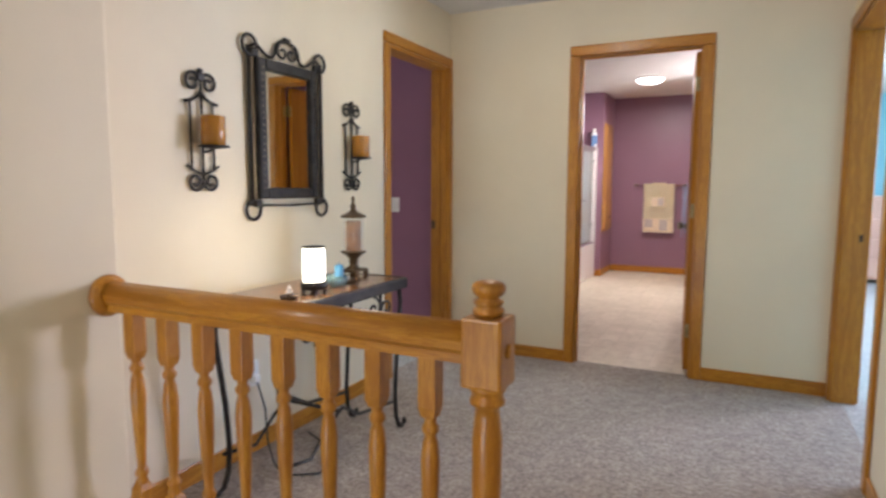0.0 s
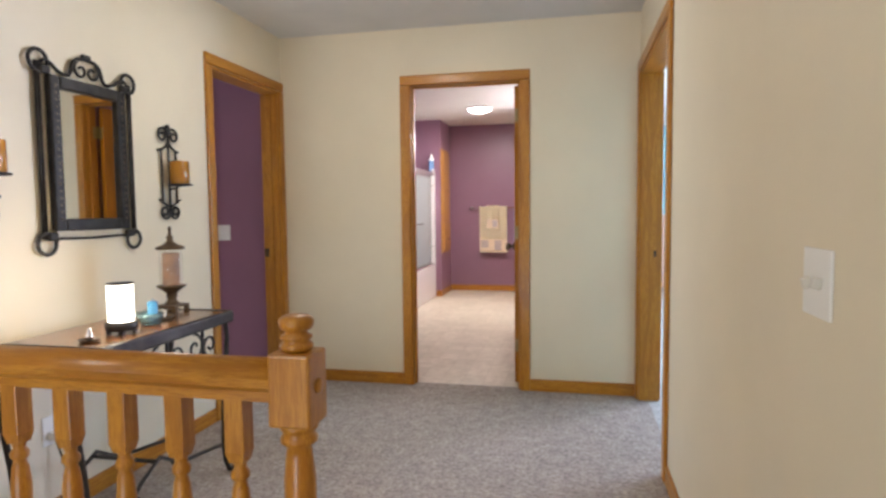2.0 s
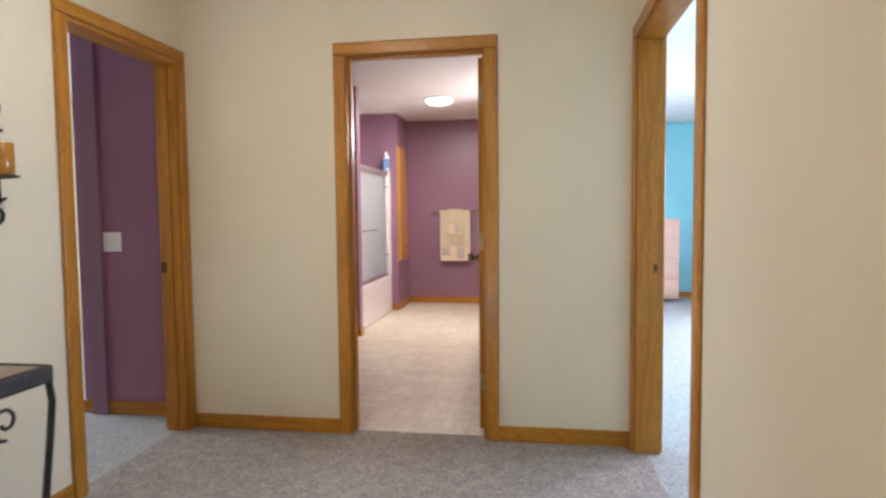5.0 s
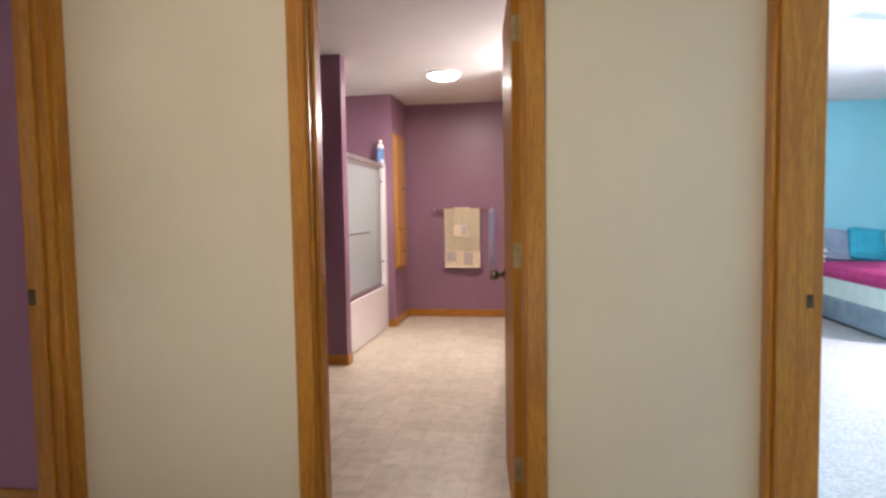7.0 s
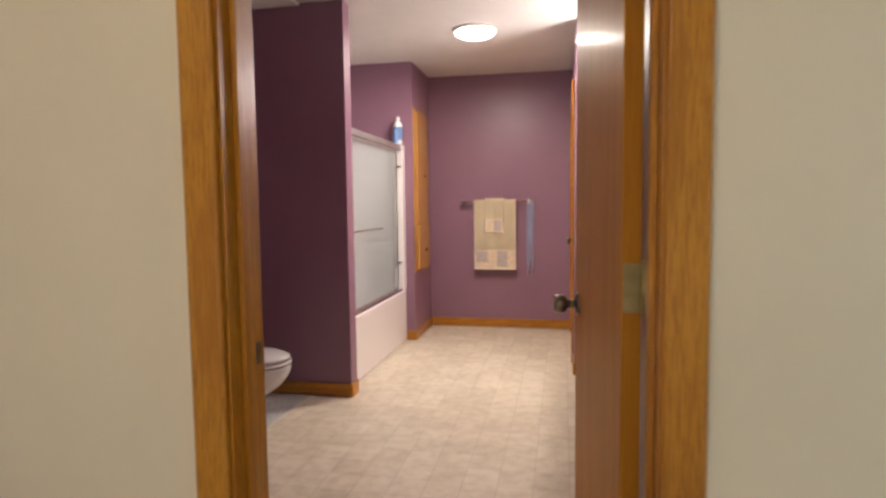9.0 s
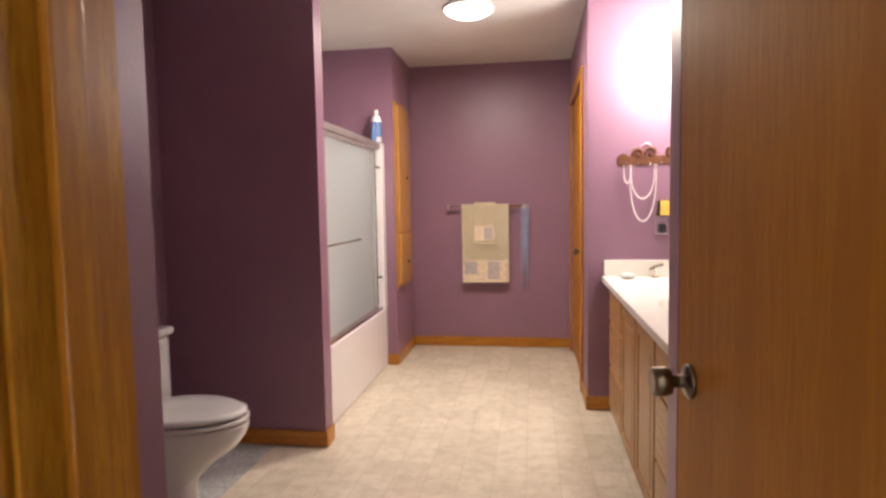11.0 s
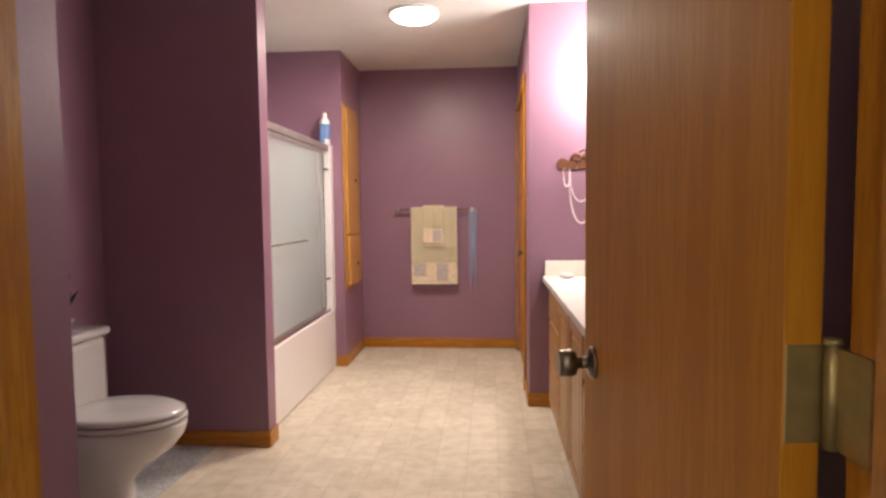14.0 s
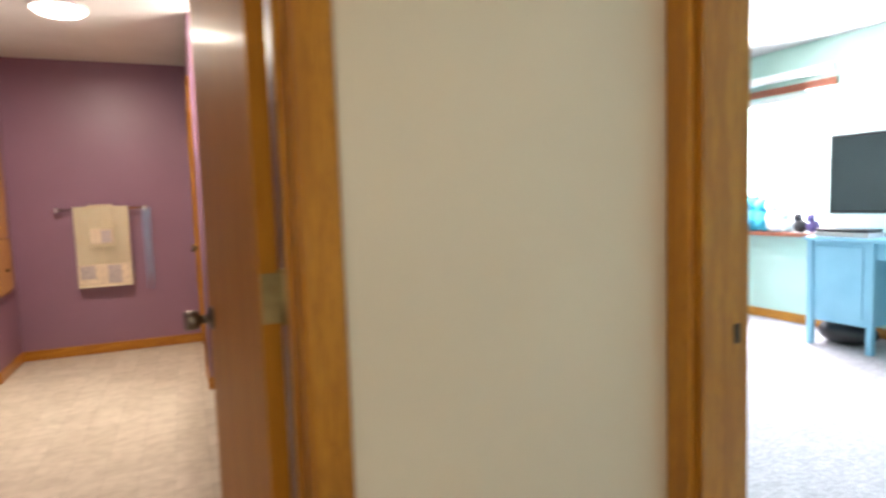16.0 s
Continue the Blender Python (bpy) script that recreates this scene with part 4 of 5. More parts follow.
tube(bm, [(0.032, 0.28, 0.87), (0.046, 0.28, 0.87)], 0.010, 12)
part("knob", bm, BRONZE, shelf, "small dark knob")

bar = thing("towel_bar", (0, FARY, 1.225), "chrome towel bar on the mauve wall", "towel bar")
bm = bmesh.new()
tube(bm, [(0.375, -0.060, 0), (1.03, -0.060, 0)], 0.0105, 12)
part("bar", bm, CHROME, bar)
for x in (0.378, 1.028):
    part("bracket", boxes((x - 0.016, x + 0.016, -0.072, 0, -0.020, 0.020, 0.005)), CHROME, bar)


def draped(name, label, x0, x1, z_top, drop_front, drop_back, y, mat, thick=0.012, seed=1):
    """A cloth over the bar, with soft folds and a rounded top."""
    bm = bmesh.new()
    rnd = random.Random(seed)
    ph = [rnd.uniform(0, 6.28) for _ in range(4)]
    n, prof = 22, []
    for k in range(14):
        prof.append((-thick, -drop_front + k * drop_front / 13))
    for k in range(1, 6):
        a = math.pi * (1 - k / 6)
        prof.append((thick * math.cos(a), thick * math.sin(a)))
    for k in range(10):
        prof.append((thick, -k * drop_back / 9))
    grid = []
    for dy, dz in prof:
        row = []
        for i in range(n + 1):
            u = i / n
            fold = 0.005 * math.sin(9 * u + ph[0]) + 0.003 * math.sin(21 * u + ph[1])
            low = max(0.0, -dz) / max(drop_front, 0.01)
            row.append(bm.verts.new((x0 + (x1 - x0) * u + 0.004 * low * math.sin(5 * u + ph[2]), y + dy + fold * low * (1 if dy < 0 else 0.3), z_top + dz + (0.004 * math.sin(7 * u + ph[3]) if low > 0.97 else 0))))
        grid.append(row)
    for a, b in zip(grid, grid[1:]):
        for i in range(n):
            bm.faces.new((a[i], a[i + 1], b[i + 1], b[i])).smooth = True
    bmesh.ops.solidify(bm, geom=bm.faces, thickness=0.006)
    return bm


YT = FARY - 0.060
def towel(name, label, x0, x1, zt, front, back, thick, seed, bands):
    t = thing(name, ((x0 + x1) / 2, YT, zt), label, "towel")
    bm = draped(name, label, x0 - (x0 + x1) / 2, x1 - (x0 + x1) / 2, 0, front, back, 0, TERRY, thick, seed)
    part("cloth", bm, TERRY, t)
    w = (x1 - x0) / 2 - 0.004
    for z0, z1 in bands:
        part("band", boxes((-w, w, -thick - 0.0135, -thick - 0.0100, z0, z1, 0.001)), EMBROID, t, "embroidered band")
        for m0, m1, lift in (((-0.90, -0.36, 0.055), (0.12, 0.62, 0.012)) if w > 0.15 else ((-0.05, 0.78, 0.01),)):
            part("motif", boxes((m0 * w, m1 * w, -thick - 0.0150, -thick - 0.0130, z0 + lift, z1 - 0.012, 0.001)), MOTIF, t)
    part("fringe", boxes((-w, w, -thick - 0.014, -thick - 0.003, -front - 0.006, -front + 0.006, 0.002)), TERRY, t)
    return t


towel("bath_towel", "cream bath towel with an embroidered band over the bar", 0.492, 0.895, 1.236, 0.655, 0.50, 0.012, 3, [(-0.645, -0.470)])
towel("hand_towel", "small cream hand towel laid over the bath towel", 0.600, 0.782, 1.240, 0.325, 0.25, 0.023, 5, [(-0.305, -0.180)])
ribbon = thing("ribbon_necklace", (0, 0, 0), "pale blue strings hanging from the towel bar", "necklace")
for k in range(7):
    bm = bmesh.new()
    x = 1.000 + 0.010 * k
    tube(bm, [(x, FARY - 0.060, 1.235), (x + 0.004, FARY - 0.074, 1.18), (x + 0.004 * math.sin(k), FARY - 0.058, 0.95), (x + 0.008 * math.sin(2 * k), FARY - 0.045, 0.72 + 0.03 * (k % 3)), (x + 0.006, FARY - 0.040, 0.52 + 0.05 * (k % 4))], 0.0022, 6)
    part("string", bm, BLUERIBBON, ribbon)

# toilet, its tank against the wall, facing across the room
toilet = thing("toilet", (BL + 0.070, 8.235, 0), "white two-piece porcelain toilet with a closed lid", "toilet")
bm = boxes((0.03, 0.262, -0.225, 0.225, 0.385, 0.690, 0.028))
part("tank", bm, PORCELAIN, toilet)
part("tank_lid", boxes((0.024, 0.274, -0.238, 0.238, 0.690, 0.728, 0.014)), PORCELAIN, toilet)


def oval(bm, rings, n=30):
    """Lofts egg-shaped rings: centre x, half length, half width, z."""
    loops = []
    for cx, a, b, z in rings:
        loops.append([bm.verts.new((cx + a * math.cos(2 * math.pi * k / n), b * math.sin(2 * math.pi * k / n) * (1 - 0.12 * math.cos(2 * math.pi * k / n)), z)) for k in range(n)])
    for p, q in zip(loops, loops[1:]):
        for k in range(n):
            bm.faces.new((p[k], p[(k + 1) % n], q[(k + 1) % n], q[k])).smooth = True
    bm.faces.new(loops[0][::-1])
    bm.faces.new(loops[-1])
    return bm


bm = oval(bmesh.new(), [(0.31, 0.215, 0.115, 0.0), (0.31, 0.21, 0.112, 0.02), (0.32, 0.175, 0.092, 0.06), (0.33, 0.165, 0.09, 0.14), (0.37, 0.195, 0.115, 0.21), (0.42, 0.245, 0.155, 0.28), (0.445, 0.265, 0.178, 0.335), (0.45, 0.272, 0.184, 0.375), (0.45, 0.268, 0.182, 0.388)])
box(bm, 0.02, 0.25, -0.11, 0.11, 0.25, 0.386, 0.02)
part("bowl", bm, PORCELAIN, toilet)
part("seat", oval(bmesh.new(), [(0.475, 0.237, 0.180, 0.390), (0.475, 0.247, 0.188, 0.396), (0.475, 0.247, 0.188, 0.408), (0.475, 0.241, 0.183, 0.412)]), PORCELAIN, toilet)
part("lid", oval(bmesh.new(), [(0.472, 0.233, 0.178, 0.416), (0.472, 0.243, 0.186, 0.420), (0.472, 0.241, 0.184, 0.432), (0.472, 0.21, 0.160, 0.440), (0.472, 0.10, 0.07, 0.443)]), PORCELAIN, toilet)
part("bolt_cap", lathe([(0.016, 0), (0.016, 0.012), (0.008, 0.02)], 12, (0.33, -0.125)), WHITEPL, toilet)
part("bolt_cap", lathe([(0.016, 0), (0.016, 0.012), (0.008, 0.02)], 12, (0.33, 0.125)), WHITEPL, toilet)
bm = bmesh.new()
tube(bm, [(0.262, -0.17, 0.64), (0.28, -0.17, 0.64), (0.287, -0.11, 0.632)], 0.007)
part("flush_lever", bm, CHROME, toilet)

plant = thing("potted_plant", (BL + 0.215, 8.33, 0.729), "small artificial violet plant in a pale pot on the tank", "plant")
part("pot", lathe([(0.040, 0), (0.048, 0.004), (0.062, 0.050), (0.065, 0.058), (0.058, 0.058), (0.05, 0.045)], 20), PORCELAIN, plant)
plant.scale = (0.82, 0.82, 0.82)
rnd = random.Random(7)
for k in range(16):
    a, tilt, ln = rnd.uniform(0, 6.28), rnd.uniform(0.1, 0.9), rnd.uniform(0.12, 0.24)
    bm = bmesh.new()
    d = Vector((math.cos(a) * tilt, math.sin(a) * tilt, 1)).normalized()
    side = d.cross(Vector((0, 0, 1))).normalized()
    pts = [(0, 0.002), (0.35, 0.014), (0.7, 0.012), (1.0, 0.001)]
    up = [bm.verts.new(Vector((0, 0, 0.045)) + d * ln * t + Vector((0, 0, -0.05 * t * t)) + side * w) for t, w in pts]
    dn = [bm.verts.new(Vector((0, 0, 0.045)) + d * ln * t + Vector((0, 0, -0.05 * t * t)) - side * w) for t, w in pts]
    for i in range(3):
        bm.faces.new((up[i], up[i + 1], dn[i + 1], dn[i]))
    bmesh.ops.solidify(bm, geom=bm.faces, thickness=0.0015)
    part("leaf", bm, LEAF, plant)
for k in range(7):
    a, rr, z = rnd.uniform(0, 6.28), rnd.uniform(0.01, 0.07), rnd.uniform(0.17, 0.30)
    bm = bmesh.new()
    for q in range(6):
        bmesh.ops.create_icosphere(bm, subdivisions=1, radius=0.011, matrix=Matrix.Translation((rr * math.cos(a) + 0.01 * math.cos(q), rr * math.sin(a) + 0.01 * math.sin(q), z + 0.009 * q)))
    tube(bm, [(0, 0, 0.05), (rr * math.cos(a), rr * math.sin(a), z)], 0.002, 5)
    part("flower", bm, BLOOM, plant, "violet flower spike")

# vanity: four units under one worktop
VX = 1.535
UNITS = [(7.752, 8.172, 3), (8.172, 8.572, 0), (8.572, 8.972, 0), (8.972, 9.430, 3)]
for y0, y1, drawers in UNITS:
    u = thing("vanity_cabinet", (VX, y0, 0), "oak vanity cabinet with drawers" if drawers else "oak vanity cabinet with a framed panel door", "cabinet", "vanity cabinets")
    w = y1 - y0
    part("body", boxes((0.02, VANR - VX - 0.002, 0.001, w - 0.001, 0.09, 0.685), (0.075, VANR - VX - 0.002, 0.001, w - 0.001, 0.0, 0.09)), VANOAK[2], u)
    part("face_frame", boxes((0.0, 0.0195, 0.001, 0.02, 0.09, 0.776), (0.0, 0.0195, w - 0.02, w - 0.001, 0.09, 0.776), (0.0, 0.0195, 0.02, w - 0.02, 0.752, 0.776), (0.0, 0.0195, 0.02, w - 0.02, 0.09, 0.112)), VANOAK[2], u)
    if drawers:
        for z0, z1 in ((0.105, 0.335), (0.352, 0.582), (0.599, 0.762)):
            part("drawer_front", boxes((-0.019, -0.001, 0.014, w - 0.014, z0, z1, 0.005)), VANOAK[1], u)
    else:
        d = part("door", boxes((-0.012, -0.001, 0.060, w - 0.060, 0.155, 0.712), (-0.019, -0.001, 0.012, 0.062, 0.105, 0.762, 0.003), (-0.019, -0.001, w - 0.062, w - 0.012, 0.105, 0.762, 0.003), (-0.019, -0.001, 0.062, w - 0.062, 0.712, 0.762, 0.003), (-0.019, -0.001, 0.062, w - 0.062, 0.105, 0.155, 0.003)), VANOAK[2], u)
        part("raised_panel", boxes((-0.017, -0.0115, 0.082, w - 0.082, 0.178, 0.690, 0.004)), VANOAK[2], d)
tagged(mesh_object("vanity_filler", boxes((VX + 0.02, VANR - 0.002, 9.431, VANY - 0.002, 0.0, 0.776)), VANOAK[2]), "plain oak filler panel at the end of the vanity", "cabinet")

top = thing("bathroom_counter", (0, 0, 0), "cream cultured-marble vanity top with an integral sink", "worktop")
CX0, CY0, CY1 = VX - 0.035, 7.752, VANY - 0.001
SX, SY, SA, SB = 1.79, 8.62, 0.17, 0.235
bm = bmesh.new()
n = 40
outer, ring = [], []
for k in range(n):
    a = 2 * math.pi * k / n
    ring.append((SX + SA * math.cos(a), SY + SB * math.sin(a)))
    c, s = math.cos(a), math.sin(a)
    f = min((VANR - 0.001 - SX) / c if c > 1e-6 else (CX0 - SX) / c if c < -1e-6 else 9e9, (CY1 - SY) / s if s > 1e-6 else (CY0 - SY) / s if s < -1e-6 else 9e9)
    outer.append((SX + f * c, SY + f * s))
for (cx, cy) in ((VANR - 0.001, CY1), (CX0, CY1), (CX0, CY0), (VANR - 0.001, CY0)):
    k = min(range(n), key=lambda i: (outer[i][0] - cx) ** 2 + (outer[i][1] - cy) ** 2)
    outer[k] = (cx, cy)
levels = [[bm.verts.new((x, y, 0.778)) for x, y in outer], [bm.verts.new((x, y, 0.810)) for x, y in outer], [bm.verts.new((x, y, 0.810)) for x, y in ring]]
for sc, z in ((0.96, 0.804), (0.85, 0.770), (0.6, 0.715), (0.2, 0.695)):
    levels.append([bm.verts.new((SX + (x - SX) * sc, SY + (y - SY) * sc, z)) for x, y in ring])
for a, b in zip(levels, levels[1:]):
    for k in range(n):
        bm.faces.new((a[k], a[(k + 1) % n], b[(k + 1) % n], b[k]))
bm.faces.new(levels[-1])
part("worktop", bm, MARBLE, top)
part("backsplash", boxes((CX0 + 0.012, VANR - 0.022, CY1 - 0.020, CY1, 0.8105, 0.905, 0.004)), MARBLE, top)
part("backsplash", boxes((VANR - 0.021, VANR - 0.001, CY0, CY1, 0.8105, 0.905, 0.004)), MARBLE, top)
soap = thing("soap_dish", (1.63, 9.53, 0.811), "small white soap dish on the vanity top", "soap dish")
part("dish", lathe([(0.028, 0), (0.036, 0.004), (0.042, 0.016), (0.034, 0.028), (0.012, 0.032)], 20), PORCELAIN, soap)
fau = thing("faucet", (1.985, SY, 0.811), "chrome faucet beside the vanity sink", "faucet")
bm = lathe([(0.03, 0), (0.03, 0.01), (0.02, 0.02), (0.016, 0.06)], 18)
tube(bm, [(0, 0, 0.05), (-0.05, 0, 0.085), (-0.12, 0, 0.085), (-0.13, 0, 0.065)], 0.011, 10)
part("spout", bm, CHROME, fau)
razor = thing("toothbrush_holder", (1.79, 9.585, 0.811), "small dark metal stand on the vanity top", "holder")
bm = lathe([(0.022, 0), (0.022, 0.006), (0.006, 0.01), (0.006, 0.06)], 14)
tube(bm, [(-0.03, 0, 0.045), (0, 0, 0.062), (0.045, 0, 0.075)], 0.008, 8)
part("stand", bm, PEWTER, razor)

hook = thing("jewelry_hook_rack", (1.765, VANY, 1.49), "rust-brown scrolled metal hook rack on the wall", "hook rack")
bm = boxes((-0.13, 0.13, -0.010, -0.002, -0.034, 0.018, 0.003))
for cx, cz, r in ((-0.145, -0.004, 0.036), (-0.105, -0.008, 0.030), (0.135, -0.012, 0.036)):
    disc = lathe([(r - 0.002, 0), (r, 0.002), (r, 0.006), (r - 0.002, 0.008)], 22)
    bmesh.ops.transform(disc, matrix=pose(cx, -0.0015, cz, 90, 0, 0), verts=disc.verts)
    tmp = bpy.data.meshes.new("rack_disc")
    disc.to_mesh(tmp)
    disc.free()
    bm.from_mesh(tmp)
for cx, cz, r, a0, a1 in ((-0.060, 0.030, 0.032, 200, -160), (0.012, 0.034, 0.034, 200, -160), (0.126, 0.030, 0.048, -60, 330)):
    tube(bm, [(cx + y, -0.008, cz + z) for _, y, z in spiral(0, 0, r, r * 0.28, a0, a1, 0, 20)], 0.0105, 8)
part("scroll_plate", bm, RUST, hook)
for k in range(5):
    x = -0.13 + 0.065 * k
    bm = bmesh.new()
    tube(bm, [(x, -0.004, -0.02), (x, -0.02, -0.045), (x, -0.035, -0.04), (x, -0.038, -0.028)], 0.003, 6)
    bmesh.ops.create_icosphere(bm, subdivisions=1, radius=0.0065, matrix=Matrix.Translation((x, -0.038, -0.026)))
    part("hook", bm, CHROME, hook)
bm = bmesh.new()
tube(bm, [(x, -0.005, z) for x, z in ((-0.07, 0.04), (-0.05, 0.072), (-0.015, 0.092), (0.02, 0.072), (0.035, 0.04))], 0.004, 8)
part("hanger", bm, CHROME, hook)


def beads(pts, r):
    """A string of beads; every bead a small ball on one shared mesh."""
    neck = thing("bead_necklace", (0, 0, 0), "string of pale pearl beads hanging from the rack", "necklace", "necklaces on the rack")
    ball = bmesh.new()
    bmesh.ops.create_icosphere(ball, subdivisions=1, radius=r)
    first = part("bead", ball, PEARL, neck)
    first.location = pts[0]
    for p in pts[1:]:
        ob = new("bead", first.data)
        ob.parent, ob.location = neck, p
        tagged(ob)
    cord = bmesh.new()
    tube(cord, pts, 0.0012, 5)
    part("string", cord, PEARL, neck)


for x0, x1, depth, r in ((1.655, 1.80, 0.32, 0.0055), (1.66, 1.79, 0.19, 0.005), (1.62, 1.66, 0.10, 0.005)):
    pts = []
    for k in range(int(50 * depth / 0.3) + 10):
        t = k / (int(50 * depth / 0.3) + 9)
        pts.append((x0 + (x1 - x0) * (0.5 - 0.5 * math.cos(math.pi * t)), VANY - 0.036, 1.452 - depth * math.sin(math.pi * t) ** 0.72))
    beads(pts, r)

gfi = outlet("wall_outlet", pose(1.838, VANY, 1.115, 0, 0, 0), "chrome outlet plate with a yellow plug-in freshener", "outlet")
part("plate", plate_mesh(0.078, 0.122), CHROME, gfi)
part("plug", boxes((-0.018, 0.022, -0.035, -0.005, -0.05, 0.0, 0.005)), DARK, gfi)
fresh = thing("air_freshener", (1.848, VANY - 0.0065, 1.17), "yellow plug-in air freshener", "air freshener")
part("body", boxes((-0.036, 0.036, -0.05, 0, -0.012, 0.084, 0.010)), BRONZE, fresh, "dark plastic body")
part("front", boxes((-0.030, 0.022, -0.054, -0.0495, -0.006, 0.078, 0.002)), YELLOW, fresh, "yellow front panel")
vl = thing("vanity_light", (VANR, 9.13, 2.06), "vanity light bar above the mirror", "lamp")
part("back_plate", boxes((-0.025, 0, -0.42, 0.42, -0.05, 0.05, 0.006)), CHROME, vl)
vm = thing("vanity_mirror", (VANR, 8.70, 0.95), "frameless mirror above the vanity top", "mirror")
part("glass", boxes((-0.006, -0.001, -0.90, 0.90, 0, 0.95)), MIRROR, vm)

# ---- bedroom seen through the doorway ----
bed = thing("bed", (5.55, 11.0, 0), "bed with aqua cover, magenta trim and teal pillows", "bed")
part("mattress", boxes((-0.95, 0.65, -0.95, 0.95, 0.18, 0.52, 0.08)), SHEET, bed)
part("skirt", boxes((-0.97, 0.66, -0.96, 0.96, 0.02, 0.26, 0.02)), GREYFAB, bed)
part("throw", boxes((-0.98, 0.4, -0.97, 0.97, 0.44, 0.60, 0.07)), MAGENTA, bed)
for x, y, rz, m in ((-0.70, 0.62, 20, GREYFAB), (-0.40, 0.60, -8, TEAL), (-0.05, 0.45, 10, SHEET)):
    bm = boxes((-0.24, 0.24, -0.09, 0.09, 0, 0.40, 0.08))
    bmesh.ops.transform(bm, matrix=pose(x, y, 0.58, -22, 8, rz), verts=bm.verts)
    part("pillow", bm, m, bed)

ns = thing("zebra_nightstand", (4.14, 11.70, 0), "zebra-print nightstand with slim legs", "nightstand")
part("body", boxes((0, 0.52, -0.22, 0.22, 0.36, 0.72, 0.01)), ZEBRA, ns)
part("top", boxes((-0.02, 0.54, -0.24, 0.24, 0.721, 0.745, 0.006)), ZEBRA, ns)
for x in (0.03, 0.49):
    for y in (-0.19, 0.19):
        part("leg", boxes((x - 0.022, x + 0.022, y - 0.022, y + 0.022, 0, 0.36, 0.004)), ZEBRA, ns)
tl = thing("table_lamp", (4.32, 11.68, 0.746), "pale table lamp with a grey base", "lamp")
part("base", lathe([(0.07, 0), (0.07, 0.02), (0.02, 0.04), (0.018, 0.30)], 18), GREYFAB, tl)
part("shade", lathe([(0.16, 0.30), (0.10, 0.50), (0.095, 0.50), (0.155, 0.302)], 24), SHEET, tl)
pic = thing("wall_picture", (4.12, 11.998, 1.92), "zebra-print picture with a pink centre", "picture")
part("canvas", boxes((-0.05, 0.37, -0.025, 0, -0.18, 0.18, 0.003)), ZEBRA, pic)
part("centre", boxes((0.04, 0.28, -0.029, -0.0255, -0.10, 0.10, 0.002)), mottled("pink_print", (0.70, 0.30, 0.45), (0.80, 0.40, 0.55), 20.0, 0.7), pic)

desk = thing("desk", (5.70, 7.30, 0), "light blue painted desk with a closed end cabinet", "desk")
part("desktop", boxes((-0.02, 0.56, 0.0, 1.26, 0.80, 0.83, 0.006)), BLUEPAINT, desk)
part("cabinet", boxes((0.02, 0.54, 0.80, 1.22, 0.19, 0.799, 0.004)), BLUEPAINT, desk)
part("panel", boxes((0.010, 0.0195, 0.84, 1.18, 0.24, 0.76, 0.003)), BLUEPAINT, desk)
part("apron", boxes((0.03, 0.05, 0.05, 0.79, 0.68, 0.799, 0.002)), BLUEPAINT, desk)
for x in (0.022, 0.530):
    for y in (0.025, 0.785, 1.228):
        part("leg", boxes((x - 0.022, x + 0.022, y - 0.022, y + 0.022, 0, 0.799, 0.003)), BLUEPAINT, desk)
tv = thing("television", (6.02, 8.08, 0.831), "dark flat television on the desk", "television", turn=-80)
part("screen", boxes((-0.47, 0.47, -0.010, 0.030, 0.16, 0.76, 0.010)), DARK, tv)
part("display", boxes((-0.45, 0.45, -0.0125, -0.0095, 0.185, 0.74, 0.001)), SCREEN, tv, "glossy dark screen")
part("stand", boxes((-0.20, 0.20, -0.10, 0.12, 0, 0.018, 0.004), (-0.04, 0.04, 0.0, 0.028, 0.018, 0.18)), DARK, tv)
pl = thing("media_player", (5.83, 8.30, 0.831), "black and silver media player on the desk", "player")
part("case", boxes((-0.13, 0.06, -0.20, 0.20, 0, 0.035, 0.005)), ALU, pl)
part("lid", boxes((-0.12, 0.05, -0.19, 0.19, 0.0355, 0.060, 0.006)), DARK, pl)
bag = thing("duffel_bag", (5.90, 8.36, 0), "dark duffel bag on the floor by the desk", "bag")
bm = bmesh.new()
bmesh.ops.create_icosphere(bm, subdivisions=3, radius=1.0, matrix=Matrix.Translation((0, 0, 0.092)) @ Matrix.Diagonal((0.13, 0.22, 0.095, 1)))
part("body", bm, DARK, bag)
bm = bmesh.new()
tube(bm, [(-0.03, -0.11 + 0.022 * k, 0.15 + 0.09 * math.sin(math.pi * k / 10)) for k in range(11)], 0.011)
part("strap", bm, DARK, bag)

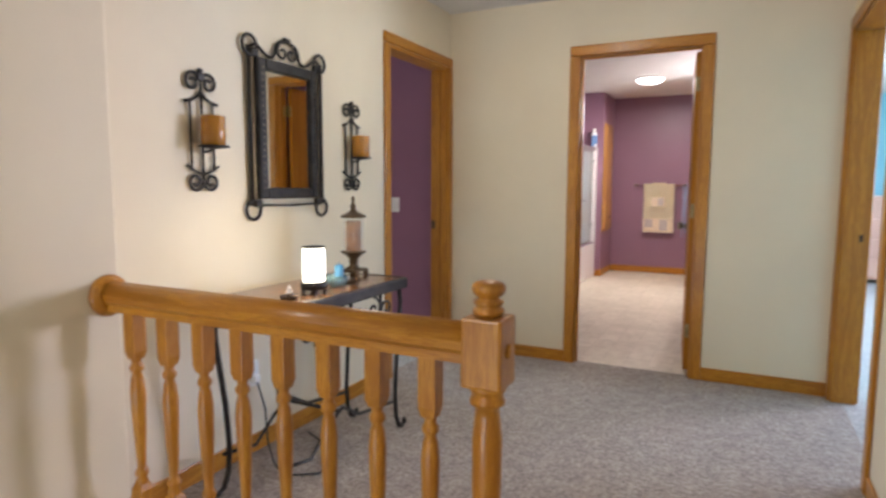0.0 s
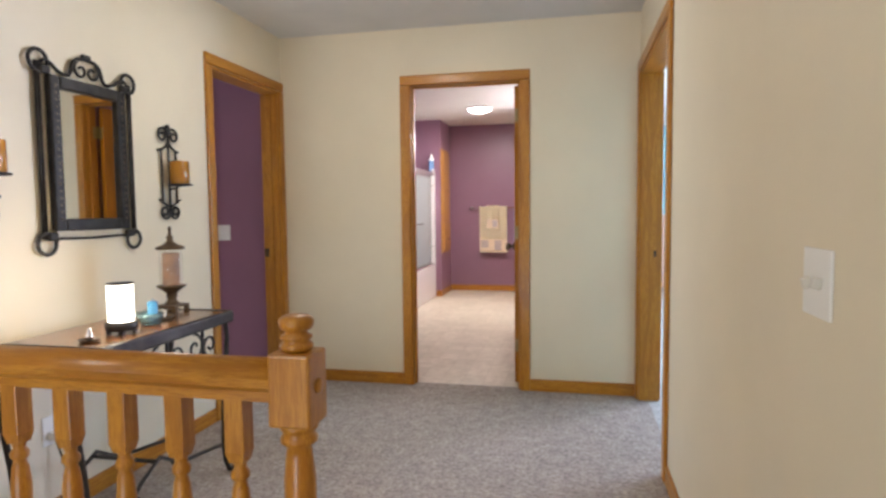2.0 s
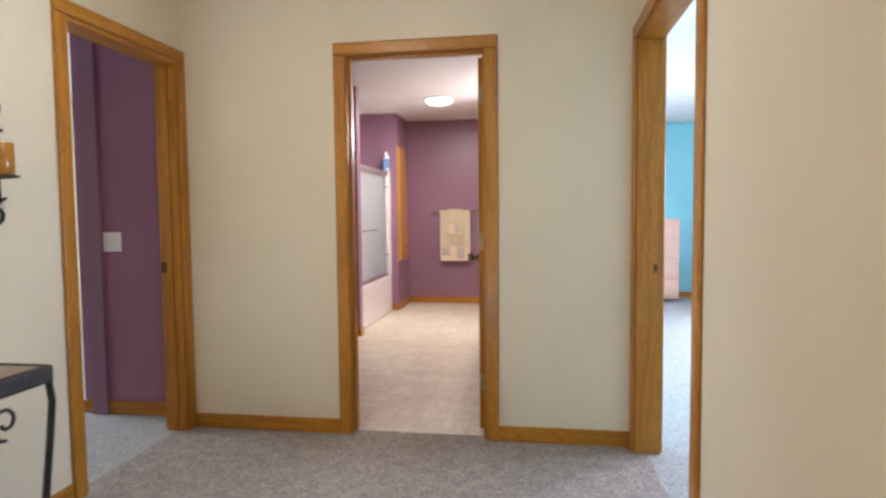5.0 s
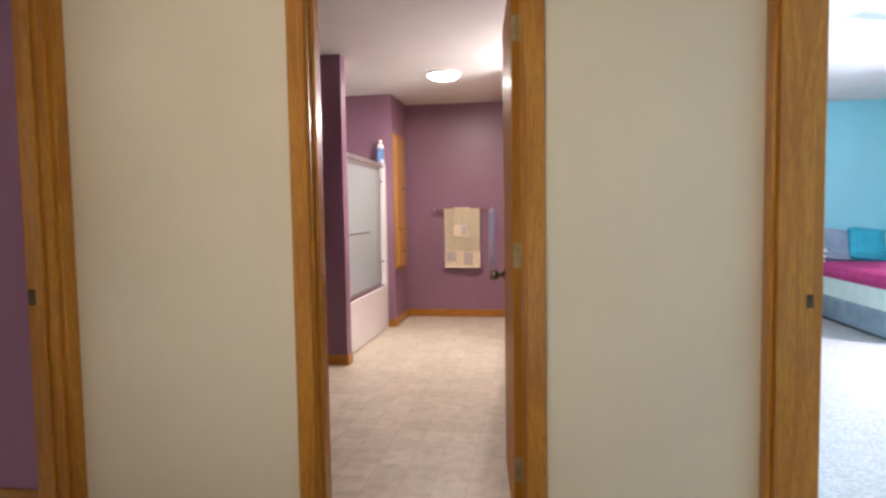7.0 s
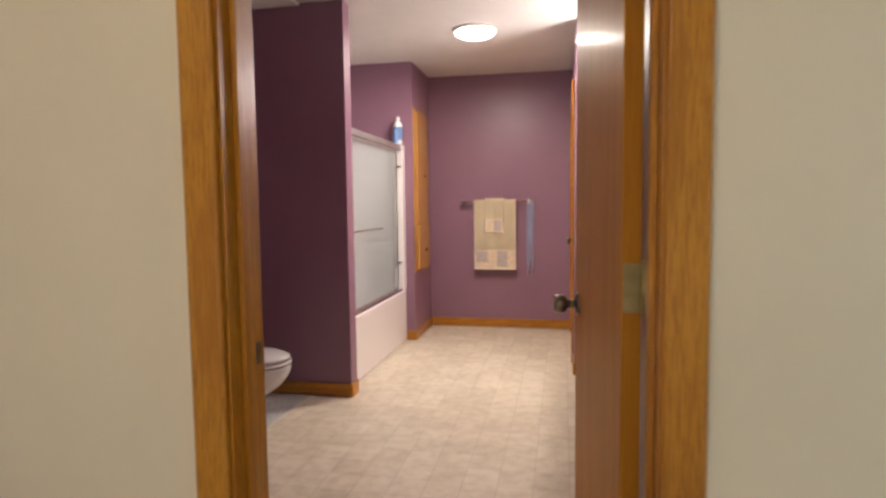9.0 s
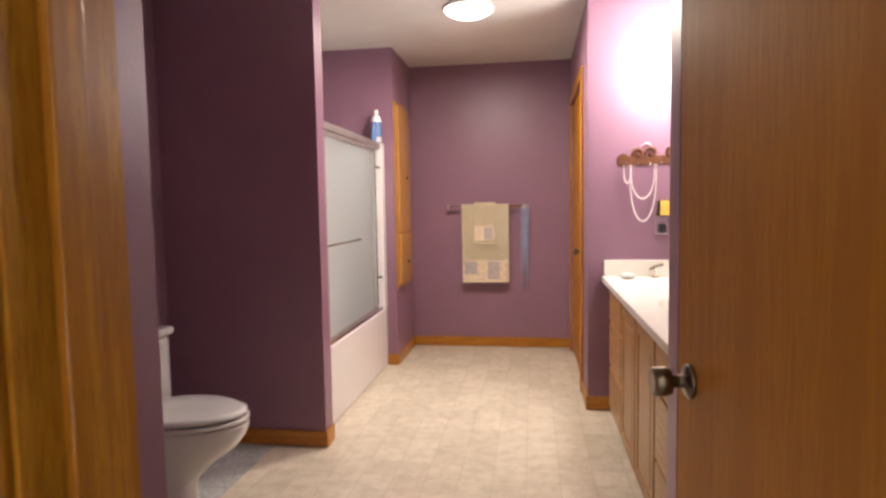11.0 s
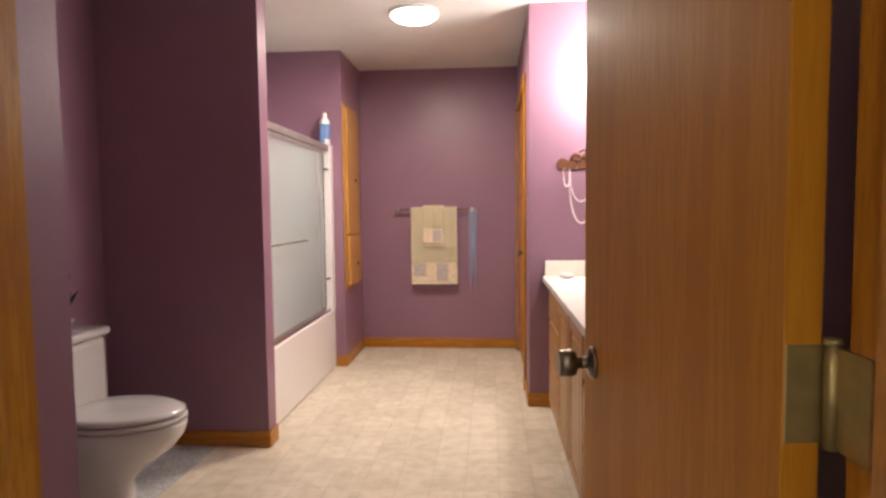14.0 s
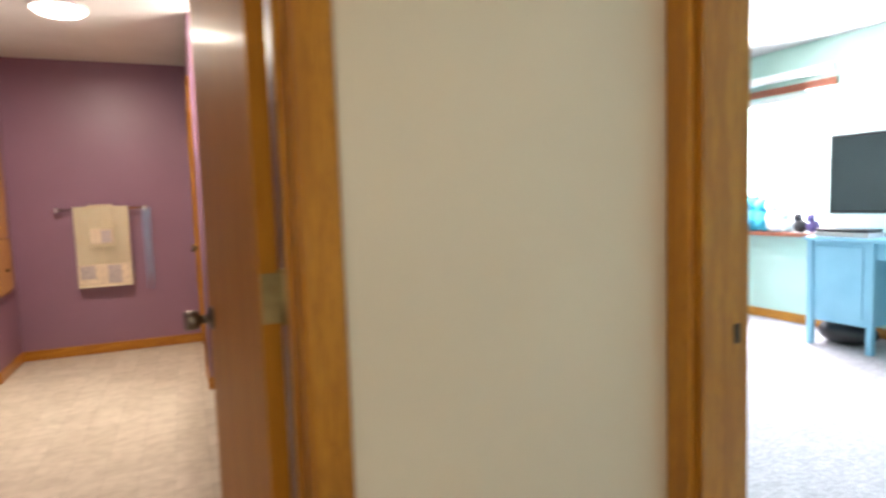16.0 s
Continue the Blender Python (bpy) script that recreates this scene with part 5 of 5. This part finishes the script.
fan = thing("ceiling_fan", (3.72, 8.15, TOP + 0.008), "white bedroom ceiling fan with tulip glass shades", "ceiling fan")
part("rod", lathe([(0.012, -0.16), (0.012, -0.03), (0.06, -0.02), (0.065, 0.0)], 18), WHITEPL, fan)
part("motor", lathe([(0.03, -0.25), (0.09, -0.235), (0.10, -0.19), (0.06, -0.16)], 22), WHITEPL, fan)
for k in range(4):
    bm = boxes((0.11, 0.56, -0.055, 0.055, -0.205, -0.199, 0.002))
    bmesh.ops.transform(bm, matrix=Matrix.Rotation(radians(20 + 90 * k), 4, "Z"), verts=bm.verts)
    part("blade", bm, WHITEPL, fan)
for k in range(3):
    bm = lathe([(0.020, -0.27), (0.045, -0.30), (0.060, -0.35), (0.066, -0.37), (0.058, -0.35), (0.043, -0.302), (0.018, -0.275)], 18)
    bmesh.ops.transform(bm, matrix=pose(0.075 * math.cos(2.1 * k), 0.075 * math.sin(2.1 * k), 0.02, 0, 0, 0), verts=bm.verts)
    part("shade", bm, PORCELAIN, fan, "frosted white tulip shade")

rnd = random.Random(11)
for k in range(9):
    toy = thing("plush_toy", (6.215, 8.86 + 0.115 * k, WZ0 + 0.001), "small plush toy on the window sill", "toy", "toys on the window sill")
    m = (BLOOM, DARK, SHEET, WHITEPL, TEAL, TEAL, SHEET, RUST, WHITEPL)[k]
    bm = bmesh.new()
    s = rnd.uniform(0.06, 0.09) * (1.45 if 2 < k < 7 else 0.8)
    bmesh.ops.create_icosphere(bm, subdivisions=2, radius=s, matrix=Matrix.Translation((0, 0, s * 0.96)) @ Matrix.Diagonal((0.8, 1.1, 1, 1)))
    bmesh.ops.create_icosphere(bm, subdivisions=2, radius=s * 0.65, matrix=Matrix.Translation((-0.02, 0.01, s * 2.2)))
    for q in (-1, 1):
        bmesh.ops.create_icosphere(bm, subdivisions=1, radius=s * 0.28, matrix=Matrix.Translation((-0.02, 0.01 + q * s * 0.5, s * 2.75)))
    part("body", bm, m, toy)
dr = thing("dresser", (2.62, 11.74, 0), "salmon painted dresser against the aqua wall", "dresser")
part("body", boxes((0, 1.0, -0.24, 0.24, 0.05, 1.10, 0.008)), PINKPAINT, dr)
for k in range(4):
    part("drawer_front", boxes((0.04, 0.96, -0.258, -0.241, 0.09 + 0.25 * k, 0.31 + 0.25 * k, 0.004)), PINKPAINT, dr)
